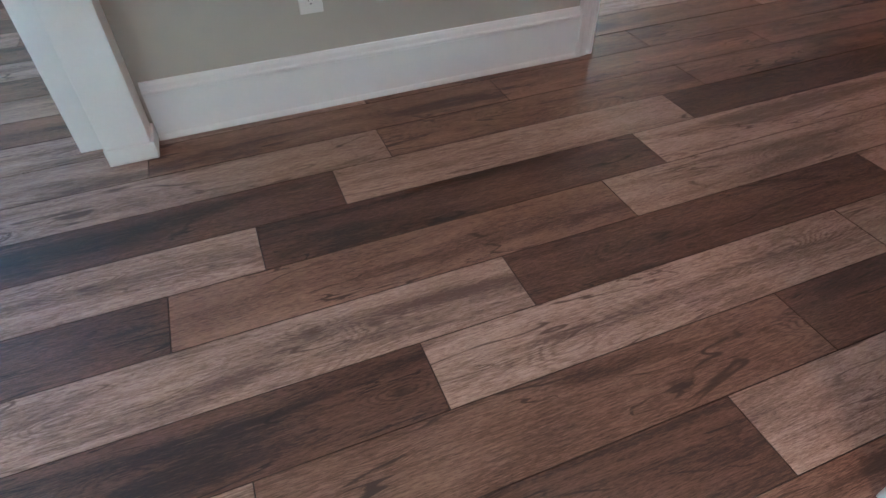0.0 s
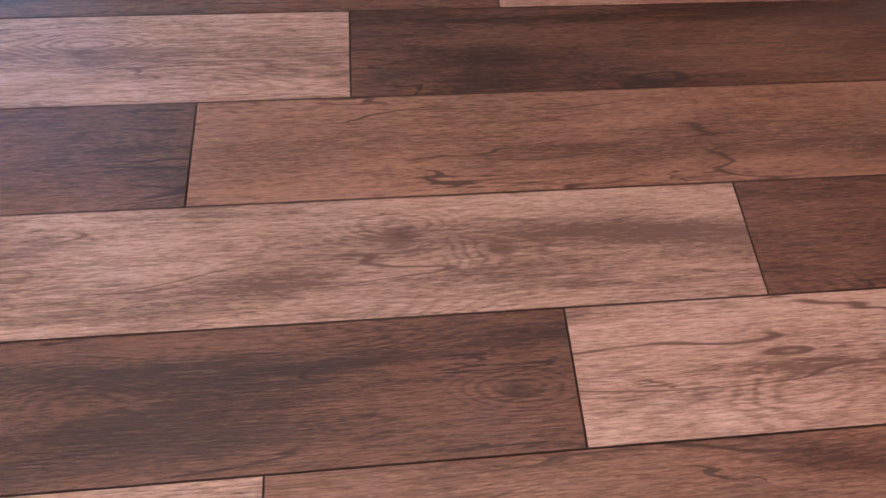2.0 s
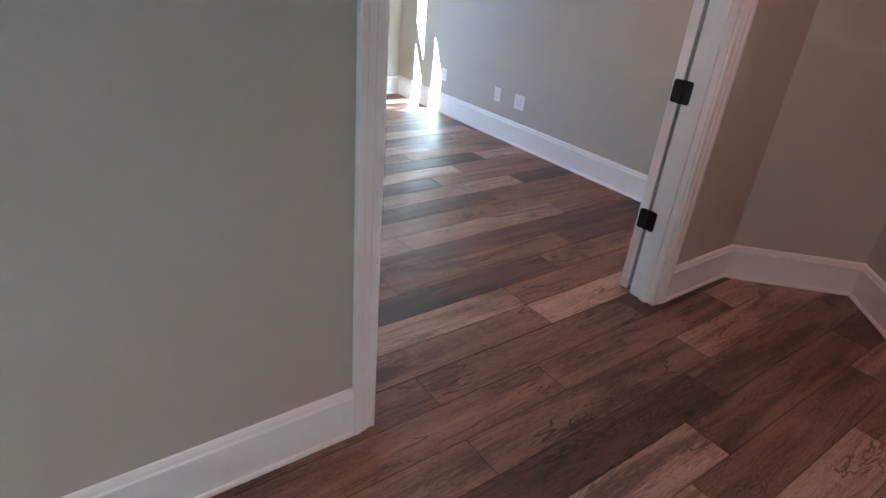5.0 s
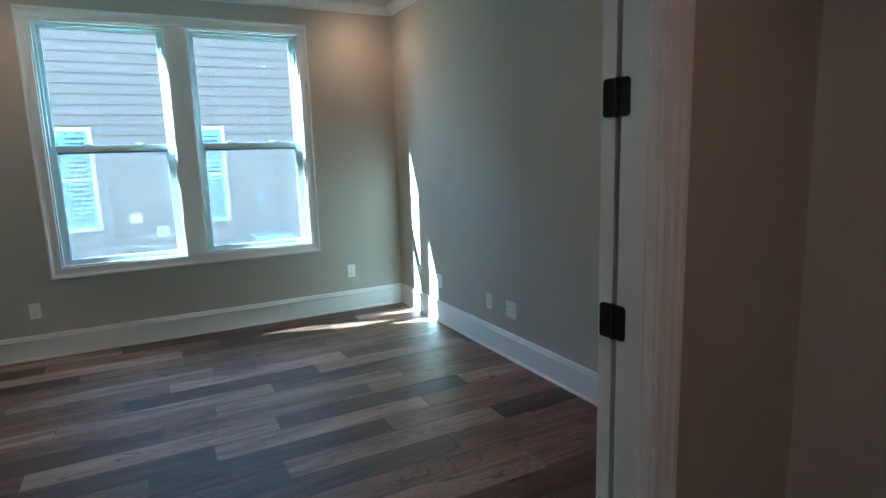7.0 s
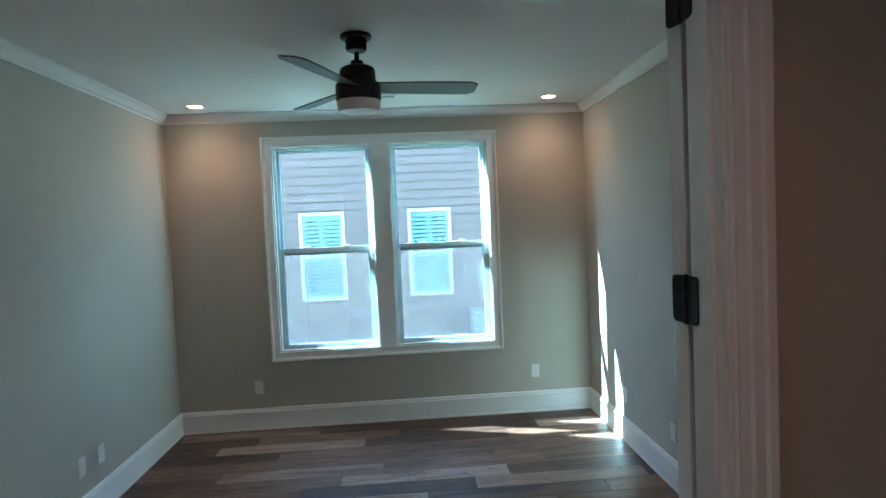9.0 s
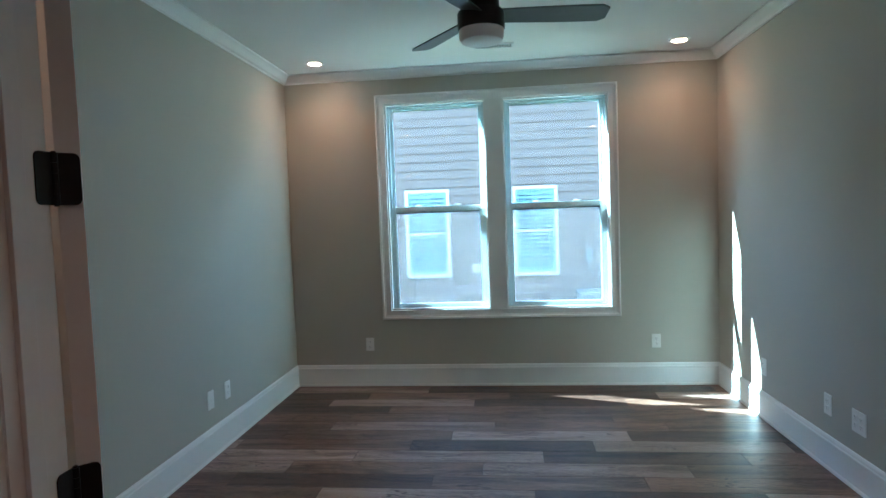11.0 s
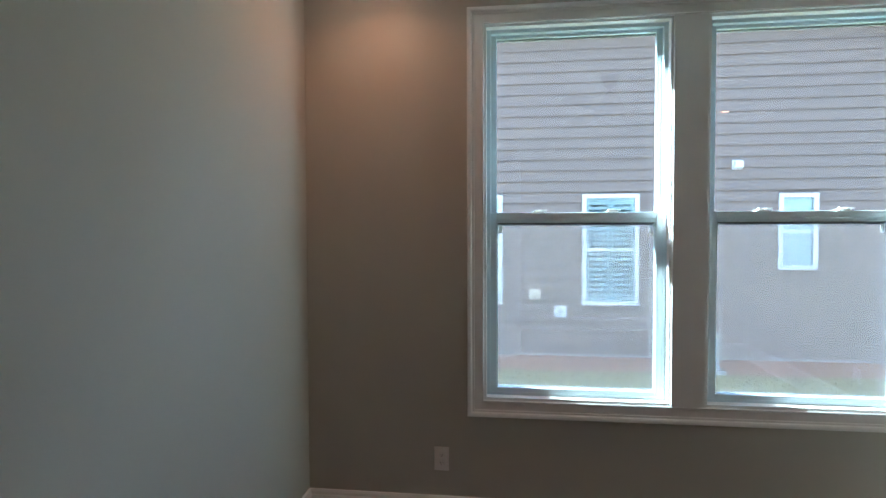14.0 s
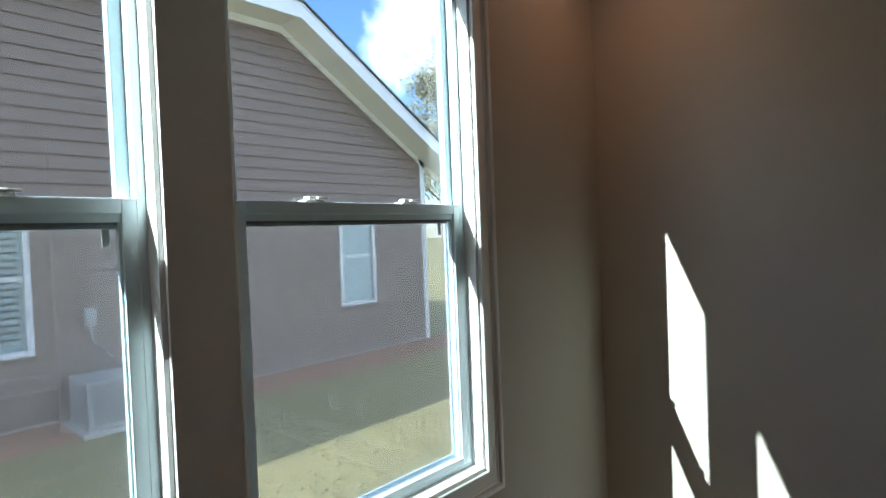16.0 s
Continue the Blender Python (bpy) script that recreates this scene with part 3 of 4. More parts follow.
def hinge(t, x, y, z, sx, leaf_angle):
    """A butt hinge: knuckles with gaps between them, and two plates with rounded free corners."""
    k = bmesh.new()
    for i in range(5):
        z0 = -0.050 + i * 0.0202
        cyl(k, (x - sx * 0.004, y), 0.0068, 0.0068, z + z0, z + z0 + 0.0188, 14)
    cyl(k, (x - sx * 0.004, y), 0.0045, 0.0045, z - 0.053, z + 0.053, 12)
    h = part("hinge", k, M_BLACK, t, "matt black butt hinge", True)
    rad, wide, tall = 0.012, 0.045, 0.0505
    rim = [(0, -tall)]
    rim += [(wide - rad + rad * math.sin(a), -tall + rad - rad * math.cos(a)) for a in np.linspace(0, math.pi / 2, 6)]
    rim += [(wide - rad + rad * math.cos(a), tall - rad + rad * math.sin(a)) for a in np.linspace(0, math.pi / 2, 6)]
    rim += [(0, tall)]
    for name, ang in (("jamb_plate", 180), ("leaf_plate", leaf_angle)):
        bm = bmesh.new()
        f0 = [bm.verts.new((-0.0015, u, v)) for u, v in rim]
        f1 = [bm.verts.new((0.0015, u, v)) for u, v in rim]
        bm.faces.new(f0)
        bm.faces.new(f1)
        for i in range(len(rim)):
            j = (i + 1) % len(rim)
            bm.faces.new((f0[i], f0[j], f1[j], f1[i]))
        bm.transform(pose(x - sx * 0.0018, y, z, 0, 0, ang))
        part(name, bm, M_BLACK, h)


for hz in HINGE_Z:
    hinge(DOORWAY, DOOR_R, YD + 0.018, hz, 1, 12)
    hinge(DOORWAY, DOOR_L, YD + 0.018, hz - 0.008, -1, -44)

# ---- windows ----
CASE_W = [(0, 0), (0.014, 0), (0.016, 0.004), (0.013, 0.009), (0.013, 0.046), (0.016, 0.051), (0.016, 0.058), (0.023, 0.063), (0.025, 0.069), (0.025, 0.079), (0.022, 0.083), (0, 0.083)]


def window_trim():
    t = thing("trim_window_casing", "white moulded casing round the paired windows", "window casing", kind="structure")
    x0, x1, z0, z1 = WIN[0][0], WIN[1][1], WZ0, WZ1
    for nm, prof, a, b, up in (("casing_sill", CASE_W, (x0, z0), (x1, z0), (0, -1)), ("casing_head", CASE_W, (x0, z1), (x1, z1), (0, 1)),
                               ("casing_side", CASE_W, (x0, z0), (x0, z1), (-1, 0)), ("casing_side", CASE_W, (x1, z0), (x1, z1), (1, 0))):
        bm = bmesh.new()
        moulding(bm, prof, (a[0], YW, a[1]), (b[0], YW, b[1]), (0, -1, 0), (up[0], 0, up[1]), -1, -1)
        part(nm, bm, M_TRIM, t)
    part("mullion_board", boxes((WIN[0][1], WIN[1][0], YW - 0.013, YW, WZ0, WZ1), bevel=0.002), M_TRIM, t)
    return t


window_trim()


def double_hung(name, a, b):
    """A white vinyl double-hung window between x = a and b."""
    t = thing(name, "white vinyl double-hung window with a half insect screen", "window", kind="structure")
    zm = 1.62
    # reveal boards
    part("reveal", boxes((a, a + 0.012, YW, YW + 0.049, WZ0 + 0.014, WZ1 - 0.012), (b - 0.012, b, YW, YW + 0.049, WZ0 + 0.014, WZ1 - 0.012), (a, b, YW, YW + 0.049, WZ1 - 0.012, WZ1), (a, b, YW - 0.004, YW + 0.049, WZ0, WZ0 + 0.014)), M_TRIM, t)
    # vinyl frame with its tracks
    fx0, fx1 = a + 0.004, b - 0.004
    fr = bmesh.new()
    for x0, x1 in ((fx0, fx0 + 0.028), (fx1 - 0.028, fx1)):
        box(fr, x0, x1, YW + 0.049, YOUT - 0.004, WZ0, WZ1, 0.002)
    box(fr, fx0 + 0.028, fx1 - 0.028, YW + 0.049, YOUT - 0.004, WZ1 - 0.030, WZ1, 0.002)
    box(fr, fx0 + 0.028, fx1 - 0.028, YW + 0.049, YOUT - 0.004, WZ0, WZ0 + 0.030, 0.002)
    box(fr, fx0 + 0.028, fx1 - 0.028, YOUT - 0.014, YOUT - 0.004, WZ1 - 0.053, WZ1 - 0.030)
    part("window_frame", fr, M_VINYL, t)
    s0, s1 = fx0 + 0.020, fx1 - 0.020
    # lower sash, inside
    yl0, yl1 = YW + 0.050, YW + 0.080
    lo = thing_part("lower_sash", t)
    zb, zt = WZ0 + 0.016, zm + 0.028
    bm = bmesh.new()
    box(bm, s0, s0 + 0.038, yl0, yl1, zb, zt, 0.003)
    box(bm, s1 - 0.038, s1, yl0, yl1, zb, zt, 0.003)
    box(bm, s0 + 0.038, s1 - 0.038, yl0, yl1, zb, zb + 0.036, 0.003)
    box(bm, s0 + 0.038, s1 - 0.038, yl0, yl1, zt - 0.034, zt, 0.003)
    part("sash_rails", bm, M_VINYL, lo)
    part("glazing_bead", boxes((s0 + 0.038, s1 - 0.038, yl0 + 0.007, yl1 - 0.004, zt - 0.051, zt - 0.034), (s0 + 0.036, s0 + 0.043, yl0 + 0.009, yl1 - 0.006, zb + 0.036, zt - 0.051), (s1 - 0.043, s1 - 0.036, yl0 + 0.009, yl1 - 0.006, zb + 0.036, zt - 0.051)), M_VINYL, lo)
    part("gasket", boxes((s0 + 0.043, s1 - 0.043, yl0 + 0.012, yl1 - 0.006, zt - 0.056, zt - 0.051)), M_GASKET, lo)
    g = part("pane", boxes((s0 + 0.036, s1 - 0.036, yl0 + 0.016, yl0 + 0.020, zb + 0.032, zt - 0.032)), M_GLASS, lo)
    g.visible_shadow = False
    # upper sash, outside
    yu0, yu1 = YW + 0.083, YW + 0.109
    up = thing_part("upper_sash", t)
    zb, zt = zm - 0.036, WZ1 - 0.016
    bm = bmesh.new()
    box(bm, s0, s0 + 0.036, yu0, yu1, zb, zt, 0.003)
    box(bm, s1 - 0.036, s1, yu0, yu1, zb, zt, 0.003)
    box(bm, s0 + 0.036, s1 - 0.036, yu0, yu1, zt - 0.030, zt, 0.003)
    box(bm, s0 + 0.036, s1 - 0.036, yu0, yu1, zb, zb + 0.050, 0.003)
    part("sash_rails", bm, M_VINYL, up)
    g = part("pane", boxes((s0 + 0.034, s1 - 0.034, yu0 + 0.016, yu0 + 0.020, zb + 0.048, zt - 0.028)), M_GLASS, up)
    g.visible_shadow = False
    # locks on the meeting rail
    for k in (0.29, 0.71):
        x = s0 + (s1 - s0) * k
        zt2 = zm + 0.028
        bm = boxes((x - 0.030, x + 0.030, yl0 + 0.004, yl1 + 0.012, zt2, zt2 + 0.006), (x - 0.018, x + 0.020, yl0 + 0.008, yl1 + 0.004, zt2 + 0.006, zt2 + 0.016), (x + 0.004, x + 0.040, yl0 - 0.004, yl0 + 0.014, zt2 + 0.008, zt2 + 0.013), bevel=0.0015)
        part("sash_lock", bm, M_PLATE, t, "small white cam lock")
    # insect screen over the lower half
    sc = bmesh.new()
    ys = YOUT - 0.006
    box(sc, s0 - 0.002, s0 + 0.014, ys - 0.005, ys + 0.005, WZ0 + 0.03, zm)
    box(sc, s1 - 0.014, s1 + 0.002, ys - 0.005, ys + 0.005, WZ0 + 0.03, zm)
    box(sc, s0 + 0.014, s1 - 0.014, ys - 0.005, ys + 0.005, WZ0 + 0.03, WZ0 + 0.046)
    box(sc, s0 + 0.014, s1 - 0.014, ys - 0.005, ys + 0.005, zm - 0.016, zm)
    scr = part("insect_screen", sc, M_VINYL, t, "half-height grey insect screen")
    part("screen_mesh", boxes((s0 + 0.013, s1 - 0.013, ys - 0.0006, ys + 0.0006, WZ0 + 0.045, zm - 0.015)), M_SCREEN, scr)
    for x in (s0 + 0.048, s1 - 0.060):
        part("screen_latch", boxes((x, x + 0.016, ys - 0.012, ys - 0.006, zm - 0.075, zm - 0.035), bevel=0.002), M_PLATE, t)
    return t


def thing_part(name, parent):
    e = new(name)
    e.empty_display_size = 0.05
    e.parent = parent
    return e


double_hung("window_1", *WIN[0])
double_hung("window_2", *WIN[1])

# ---- outlets and wall plates ----


def outlet(pos, turn, kind="duplex"):
    t = thing("wall_plate", "white duplex outlet plate on the greige wall" if kind == "duplex" else "white low-voltage plate on the greige wall", "outlet", "wall plates")
    w = 0.076 if kind != "double" else 0.120
    bm = bmesh.new()
    box(bm, -w / 2, w / 2, -0.006, 0, -0.061, 0.061, 0.003)
    part("plate", bm, M_PLATE, t)
    for cx in ((0,) if kind != "double" else (-0.024, 0.024)):
        if kind == "blank":
            part("jack", boxes((cx - 0.008, cx + 0.008, -0.009, -0.005, -0.009, 0.009), bevel=0.001), M_PLATE, t)
            continue
        for cz in (-0.021, 0.021):
            r = part("receptacle", boxes((cx - 0.017, cx + 0.017, -0.0085, -0.005, cz - 0.015, cz + 0.015), bevel=0.002), M_PLATE, t)
            part("slots", boxes((cx - 0.0075, cx - 0.0055, -0.0089, -0.0075, cz - 0.001, cz + 0.008), (cx + 0.0055, cx + 0.0075, -0.0089, -0.0075, cz - 0.001, cz + 0.007), (cx - 0.002, cx + 0.002, -0.0089, -0.0075, cz - 0.010, cz - 0.006)), M_SLOT, r)
        s = bmesh.new()
        r = bmesh.ops.create_cone(s, cap_ends=True, segments=10, radius1=0.003, radius2=0.003, depth=0.002)
        s.transform(pose(cx, -0.0066, 0, 90))
        part("screw", s, M_PLATE, t)
    t.matrix_world = pose(*pos, 0, 0, turn)
    return t


outlet((0.708, YW, 0.390), 0)
outlet((3.281, YW, 0.391), 0)
outlet((0.0, 3.396, 0.383), 90)
outlet((0.0, 3.164, 0.383), 90, "blank")
outlet((XR, 3.085, 0.377), -90)
outlet((XR, 2.791, 0.374), -90, "double")
outlet((XR, 3.909, 0.380), -90)
outlet((0.008, YH, 0.386), 0)

# ---- ceiling: downlights, register, fan ----


def downlight(x, y):
    t = thing("recessed_light", "lit round recessed ceiling light with white trim", "ceiling light", "recessed lights", (x, y, CEIL))
    part("trim_ring", lathe([(0.050, 0), (0.080, 0), (0.080, -0.003), (0.073, -0.008), (0.054, -0.006), (0.050, 0)], 36), M_TRIM, t, smooth=True)
    part("lens", lathe([(0, -0.0045), (0.0505, -0.0045), (0.0505, -0.001), (0, -0.001)], 32), M_GLOW, t, "glowing warm lens")
    return t


for lx, ly in LAMPS:
    downlight(lx, ly)


def register(x, y):
    t = thing("ceiling_register", "white slotted air register in the ceiling", "air vent", at=(x, y, CEIL))
    bm = bmesh.new()
    for a in ((-0.16, 0.16, -0.062, -0.045), (-0.16, 0.16, 0.045, 0.062), (-0.16, -0.140, -0.045, 0.045), (0.140, 0.16, -0.045, 0.045)):
        box(bm, *a, -0.008, 0, 0.002)
    part("frame", bm, M_TRIM, t)
    part("duct_throat", boxes((-0.14, 0.14, -0.045, 0.045, -0.001, 0.0)), M_SLOT, t)
    for i in range(14):
        x0 = -0.135 + i * 0.0195
        part("slat", boxes((x0, x0 + 0.011, -0.045, 0.045, -0.006, -0.0015)), M_TRIM, t)
    return t


register(1.93, 4.22)


def ceiling_fan(x, y):
    t = thing("ceiling_fan", "matt black three-blade ceiling fan with frosted light bowl", "ceiling fan", at=(x, y, CEIL))
    part("canopy", lathe([(0, 0), (0.086, 0), (0.086, -0.014), (0.078, -0.020), (0.060, -0.022), (0.058, -0.075), (0.050, -0.086), (0.020, -0.092), (0, -0.092)]), M_BLACK, t, smooth=True)
    part("downrod", lathe([(0.014, -0.090), (0.014, -0.150), (0, -0.150)], 20), M_BLACK, t, smooth=True)
    part("coupling", lathe([(0, -0.138), (0.034, -0.140), (0.036, -0.160), (0.036, -0.178), (0, -0.178)]), M_BLACK, t, smooth=True)
    part("motor_housing", lathe([(0, -0.170), (0.075, -0.172), (0.092, -0.182), (0.098, -0.196), (0.098, -0.262), (0.120, -0.266), (0.125, -0.276), (0.125, -0.352), (0.122, -0.360), (0, -0.360)], 48), M_BLACK, t, smooth=True)
    part("light_bowl", lathe([(0.118, -0.358), (0.121, -0.372), (0.119, -0.400), (0.108, -0.418), (0.075, -0.428), (0, -0.430)], 48), M_FROST, t, "frosted white glass bowl, unlit", True)
    for k in range(3):
        bm = bmesh.new()
        cols = []
        nseg = 14
        for i in range(nseg + 1):
            s = i / nseg
            r = 0.10 + s * 0.575
            half = 0.058 + 0.018 * math.sin(math.pi * min(1, s * 1.1) * 0.5)
            if s > 0.93:
                half *= 1 - 0.35 * ((s - 0.93) / 0.07) ** 2
            tilt = -radians(14 - 3 * s)
            col = []
            for v, dz in ((-half, 0), (-half * 0.4, 0.001), (half * 0.4, 0.001), (half, 0)):
                for h in (0.004, -0.004):
                    col.append(bm.verts.new((r, v * math.cos(tilt), -0.285 + v * math.sin(tilt) + dz + h)))
            cols.append(col)
        for p, q in zip(cols, cols[1:]):
            for a in range(3):
                bm.faces.new((p[2 * a], p[2 * a + 2], q[2 * a + 2], q[2 * a]))
                bm.faces.new((p[2 * a + 1], q[2 * a + 1], q[2 * a + 3], p[2 * a + 3]))
            bm.faces.new((p[0], q[0], q[1], p[1]))
            bm.faces.new((p[6], p[7], q[7], q[6]))
        for c in (cols[0], cols[-1]):
            bm.faces.new((c[0], c[1], c[3], c[5], c[7], c[6], c[4], c[2]))
        bm.transform(pose(0, 0, 0, 0, 0, 7 + 120 * k))
        part("blade", bm, M_BLADE, t, "dark wood-grain fan blade", True)
    return t


ceiling_fan(1.882, 2.70)

# ---- outside: ground, neighbouring house, yard ----
GZ, HY = -0.70, 12.05

M_GRASS = textured("mown_lawn_soil", (0.24, 0.22, 0.085), (0.36, 0.31, 0.135), 0.95, 0.9, 14, 0.8)
M_GRASSBLADE = textured("grass_blades", (0.20, 0.20, 0.07), (0.38, 0.34, 0.14), 0.7, 1.1, 5, 0.1)
bm = bmesh.new()
box(bm, -400, 400, YOUT, 800, GZ - 0.3, GZ)
tagged(mesh_object("ground", bm, M_GRASS), "lawn ground reaching to the horizon", "ground", kind="structure")
bm = bmesh.new()
n0 = 40
rows_ = [[], []]
for i in range(n0 + 1):
    x = -8 + i * 0.5
    e = 11.15 + 0.14 * noise.noise((x * 0.9, 3, 1)) + 0.05 * noise.noise((x * 3.1, 7, 1))
    rows_[0].append(bm.verts.new((x, e, GZ + 0.006)))
    rows_[1].append(bm.verts.new((x, HY + 0.02, GZ + 0.05)))
for i in range(n0):
    bm.faces.new((rows_[0][i], rows_[0][i + 1], rows_[1][i + 1], rows_[1][i]))
tagged(mesh_object("clay_bed", bm, M_CLAY), "bare red clay strip along the house wall", "soil bed", kind="structure")

# grass tufts where the lawn is passed nearest
rng = np.random.default_rng(4)
bm = bmesh.new()
for k in range(9000):
    gx = rng.uniform(-1.5, 10.5)
    gy = rng.uniform(5.6, 11.1)
    h = rng.uniform(0.012, 0.035)
    a = rng.uniform(0, 6.283)
    dx, dy = 0.012 * math.cos(a), 0.012 * math.sin(a)
    lx, ly = rng.normal(0, 0.02, 2)
    v = [bm.verts.new((gx - dx, gy - dy, GZ)), bm.verts.new((gx + dx, gy + dy, GZ)), bm.verts.new((gx + lx, gy + ly, GZ + h))]
    bm.faces.new(v)
tagged(mesh_object("lawn_grass", bm, M_GRASSBLADE), "short mown lawn, half in shade", "grass", kind="stuff")

# house profile: level eave, then a sloping verge down to the corner
EAVE_Z, KNEE_X, CORNER_X, CORNER_Z, HOUSE_L = 5.17, 6.84, 10.08, 3.15, -9.0
SLOPE = (EAVE_Z - CORNER_Z) / (CORNER_X - KNEE_X)


def top_at(x):
    return EAVE_Z if x <= KNEE_X else EAVE_Z - (x - KNEE_X) * SLOPE


H_WINS = [(-0.148, 0.822, 0.245, 2.160), (2.19, 3.138, 0.250, 2.160), (5.36, 5.97, 0.88, 2.140), (7.876, 8.735, 0.288, 2.125)]


def house():
    t = thing("neighbour_house", "taupe lap-sided house with white-trimmed windows and cream eaves", "house", at=(0, 0, 0))
    # solid core behind the boards
    bm = bmesh.new()
    prof = [(HOUSE_L, GZ - 0.2), (CORNER_X, GZ - 0.2), (CORNER_X, CORNER_Z), (KNEE_X, EAVE_Z), (HOUSE_L, EAVE_Z)]
    f0 = [bm.verts.new((x, HY + 0.03, z)) for x, z in prof]
    f1 = [bm.verts.new((x, HY + 9.0, z)) for x, z in prof]
    bm.faces.new(f0)
    bm.faces.new(f1)
    for i in range(5):
        j = (i + 1) % 5
        bm.faces.new((f0[i], f0[j], f1[j], f1[i]))
    part("wall", bm, M_SIDING, t)
    # lap boards, each tilted over the one below
    step = 0.187
    z = GZ + 0.12
    while z < EAVE_Z:
        zt = min(z + step, EAVE_Z)
        x1 = CORNER_X if zt <= CORNER_Z else CORNER_X - (zt - CORNER_Z) / SLOPE
        cuts = [(HOUSE_L, x1)]
        for a, b, lo, hi in H_WINS:
            if z < hi and zt > lo:
                cuts = [s for p, q in cuts for s in ((p, min(q, a)), (max(p, b), q)) if s[1] > s[0] + 0.01]
        bm = bmesh.new()
        for p, q in cuts:
            x1b = q
            if abs(q - x1) < 1e-6 and zt > CORNER_Z:
                x1b = min(CORNER_X, q + step / SLOPE)
            # a thin board, its butt standing off the one below over an open drip gap
            fr = [bm.verts.new(c) for c in ((p, HY - 0.032, z - 0.025), (x1b, HY - 0.032, z - 0.025), (q, HY - 0.003, zt), (p, HY - 0.003, zt))]
            bk = [bm.verts.new(c) for c in ((p, HY - 0.024, z - 0.025), (x1b, HY - 0.024, z - 0.025), (q, HY + 0.005, zt), (p, HY + 0.005, zt))]
            bm.faces.new(fr)
            bm.faces.new(bk)
            for i in range(4):
                j = (i + 1) % 4
                bm.faces.new((fr[i], fr[j], bk[j], bk[i]))
        part("siding_board", bm, M_SIDING, t)
        z += step
    part("corner_board", boxes((CORNER_X - 0.01, CORNER_X + 0.12, HY - 0.03, HY + 0.12, GZ - 0.1, CORNER_Z + 0.02)), M_HWHITE, t)
    part("foundation", boxes((HOUSE_L, CORNER_X, HY - 0.006, HY + 0.02, GZ - 0.1, GZ + 0.12)), M_CONCRETE, t)
    # eaves: frieze, soffit, fascia and roof along the level part and the slope
    OV = 0.62
    def run(name, mat, pts, y0, y1, dz0, dz1):
        bm = bmesh.new()
        lo0 = [bm.verts.new((x, y0, z + dz0)) for x, z in pts]
        hi0 = [bm.verts.new((x, y0, z + dz1)) for x, z in pts]
        lo1 = [bm.verts.new((x, y1, z + dz0)) for x, z in pts]
        hi1 = [bm.verts.new((x, y1, z + dz1)) for x, z in pts]
        for i in range(len(pts) - 1):
            for a, b in ((lo0, hi0), (hi0, hi1), (hi1, lo1), (lo1, lo0)):
                bm.faces.new((a[i], a[i + 1], b[i + 1], b[i]))
        for i in (0, -1):
            bm.faces.new((lo0[i], hi0[i], hi1[i], lo1[i]))
        return part(name, bm, mat, t)
    ex = CORNER_X + 0.55
    line = [(HOUSE_L - 0.4, EAVE_Z), (KNEE_X, EAVE_Z), (ex, top_at(ex))]
    run("frieze_board", M_HTRIM, line, HY - 0.03, HY + 0.01, -0.10, 0.02)
    run("soffit", M_HTRIM, line, HY - OV, HY + 0.005, 0.02, 0.04)
    run("fascia", M_HWHITE, line, HY - OV - 0.025, HY - OV, -0.02, 0.20)
    run("drip_edge", M_HWHITE, line, HY - OV - 0.045, HY - OV - 0.02, 0.20, 0.225)
    bm = bmesh.new()
    y0, y1 = HY - OV - 0.06, HY + 9.5
    rz = 2.6
    a = [bm.verts.new((HOUSE_L - 0.4, y0, EAVE_Z + 0.225)), bm.verts.new((KNEE_X + 0.05, y0, EAVE_Z + 0.225)), bm.verts.new((ex + 0.05, y0, top_at(ex) + 0.225))]
    b = [bm.verts.new((HOUSE_L - 0.4, HY + 4.3, EAVE_Z + rz)), bm.verts.new((KNEE_X - 3.2, HY + 4.3, EAVE_Z + rz)), bm.verts.new((ex + 0.05, y1, top_at(ex) + 0.225))]
    c = [bm.verts.new((HOUSE_L - 0.4, y1, EAVE_Z + 0.225)), bm.verts.new((KNEE_X + 0.05, y1, EAVE_Z + 0.225))]
    bm.faces.new((a[0], a[1], b[1], b[0]))
    bm.faces.new((a[1], a[2], b[2], c[1]))
    bm.faces.new((a[1], c[1], b[1]))
    bm.faces.new((b[0], b[1], c[1], c[0]))
    r = bmesh.ops.extrude_face_region(bm, geom=bm.faces[:])
    bmesh.ops.translate(bm, vec=(0, 0, 0.03), verts=[v for v in r["geom"] if isinstance(v, bmesh.types.BMVert)])
    part("roof", bm, M_SHINGLE, t, "grey shingle roof")
    for i, (a, b, lo, hi) in enumerate(H_WINS):
        w = part("window", boxes((a, a + 0.07, HY - 0.05, HY + 0.03, lo, hi), (b - 0.07, b, HY - 0.05, HY + 0.03, lo, hi), (a + 0.07, b - 0.07, HY - 0.05, HY + 0.03, hi - 0.07, hi), (a + 0.07, b - 0.07, HY - 0.06, HY + 0.03, lo, lo + 0.07)), M_HWHITE, t, "white framed house window")
        zm = (lo + hi) / 2
        part("meeting_rail", boxes((a + 0.07, b - 0.07, HY - 0.015, HY + 0.02, zm - 0.03, zm + 0.03)), M_HWHITE, w)
        g = part("pane", boxes((a + 0.07, b - 0.07, HY - 0.004, HY + 0.000, lo + 0.07, hi - 0.07)), M_HGLASS, w)
        # dark sheet close behind the pane, painted as the unlit room's shade
        part("room_shade_sheet", boxes((a + 0.07, b - 0.07, HY + 0.026, HY + 0.029, lo + 0.07, hi - 0.07)), M_DARKROOM, w)
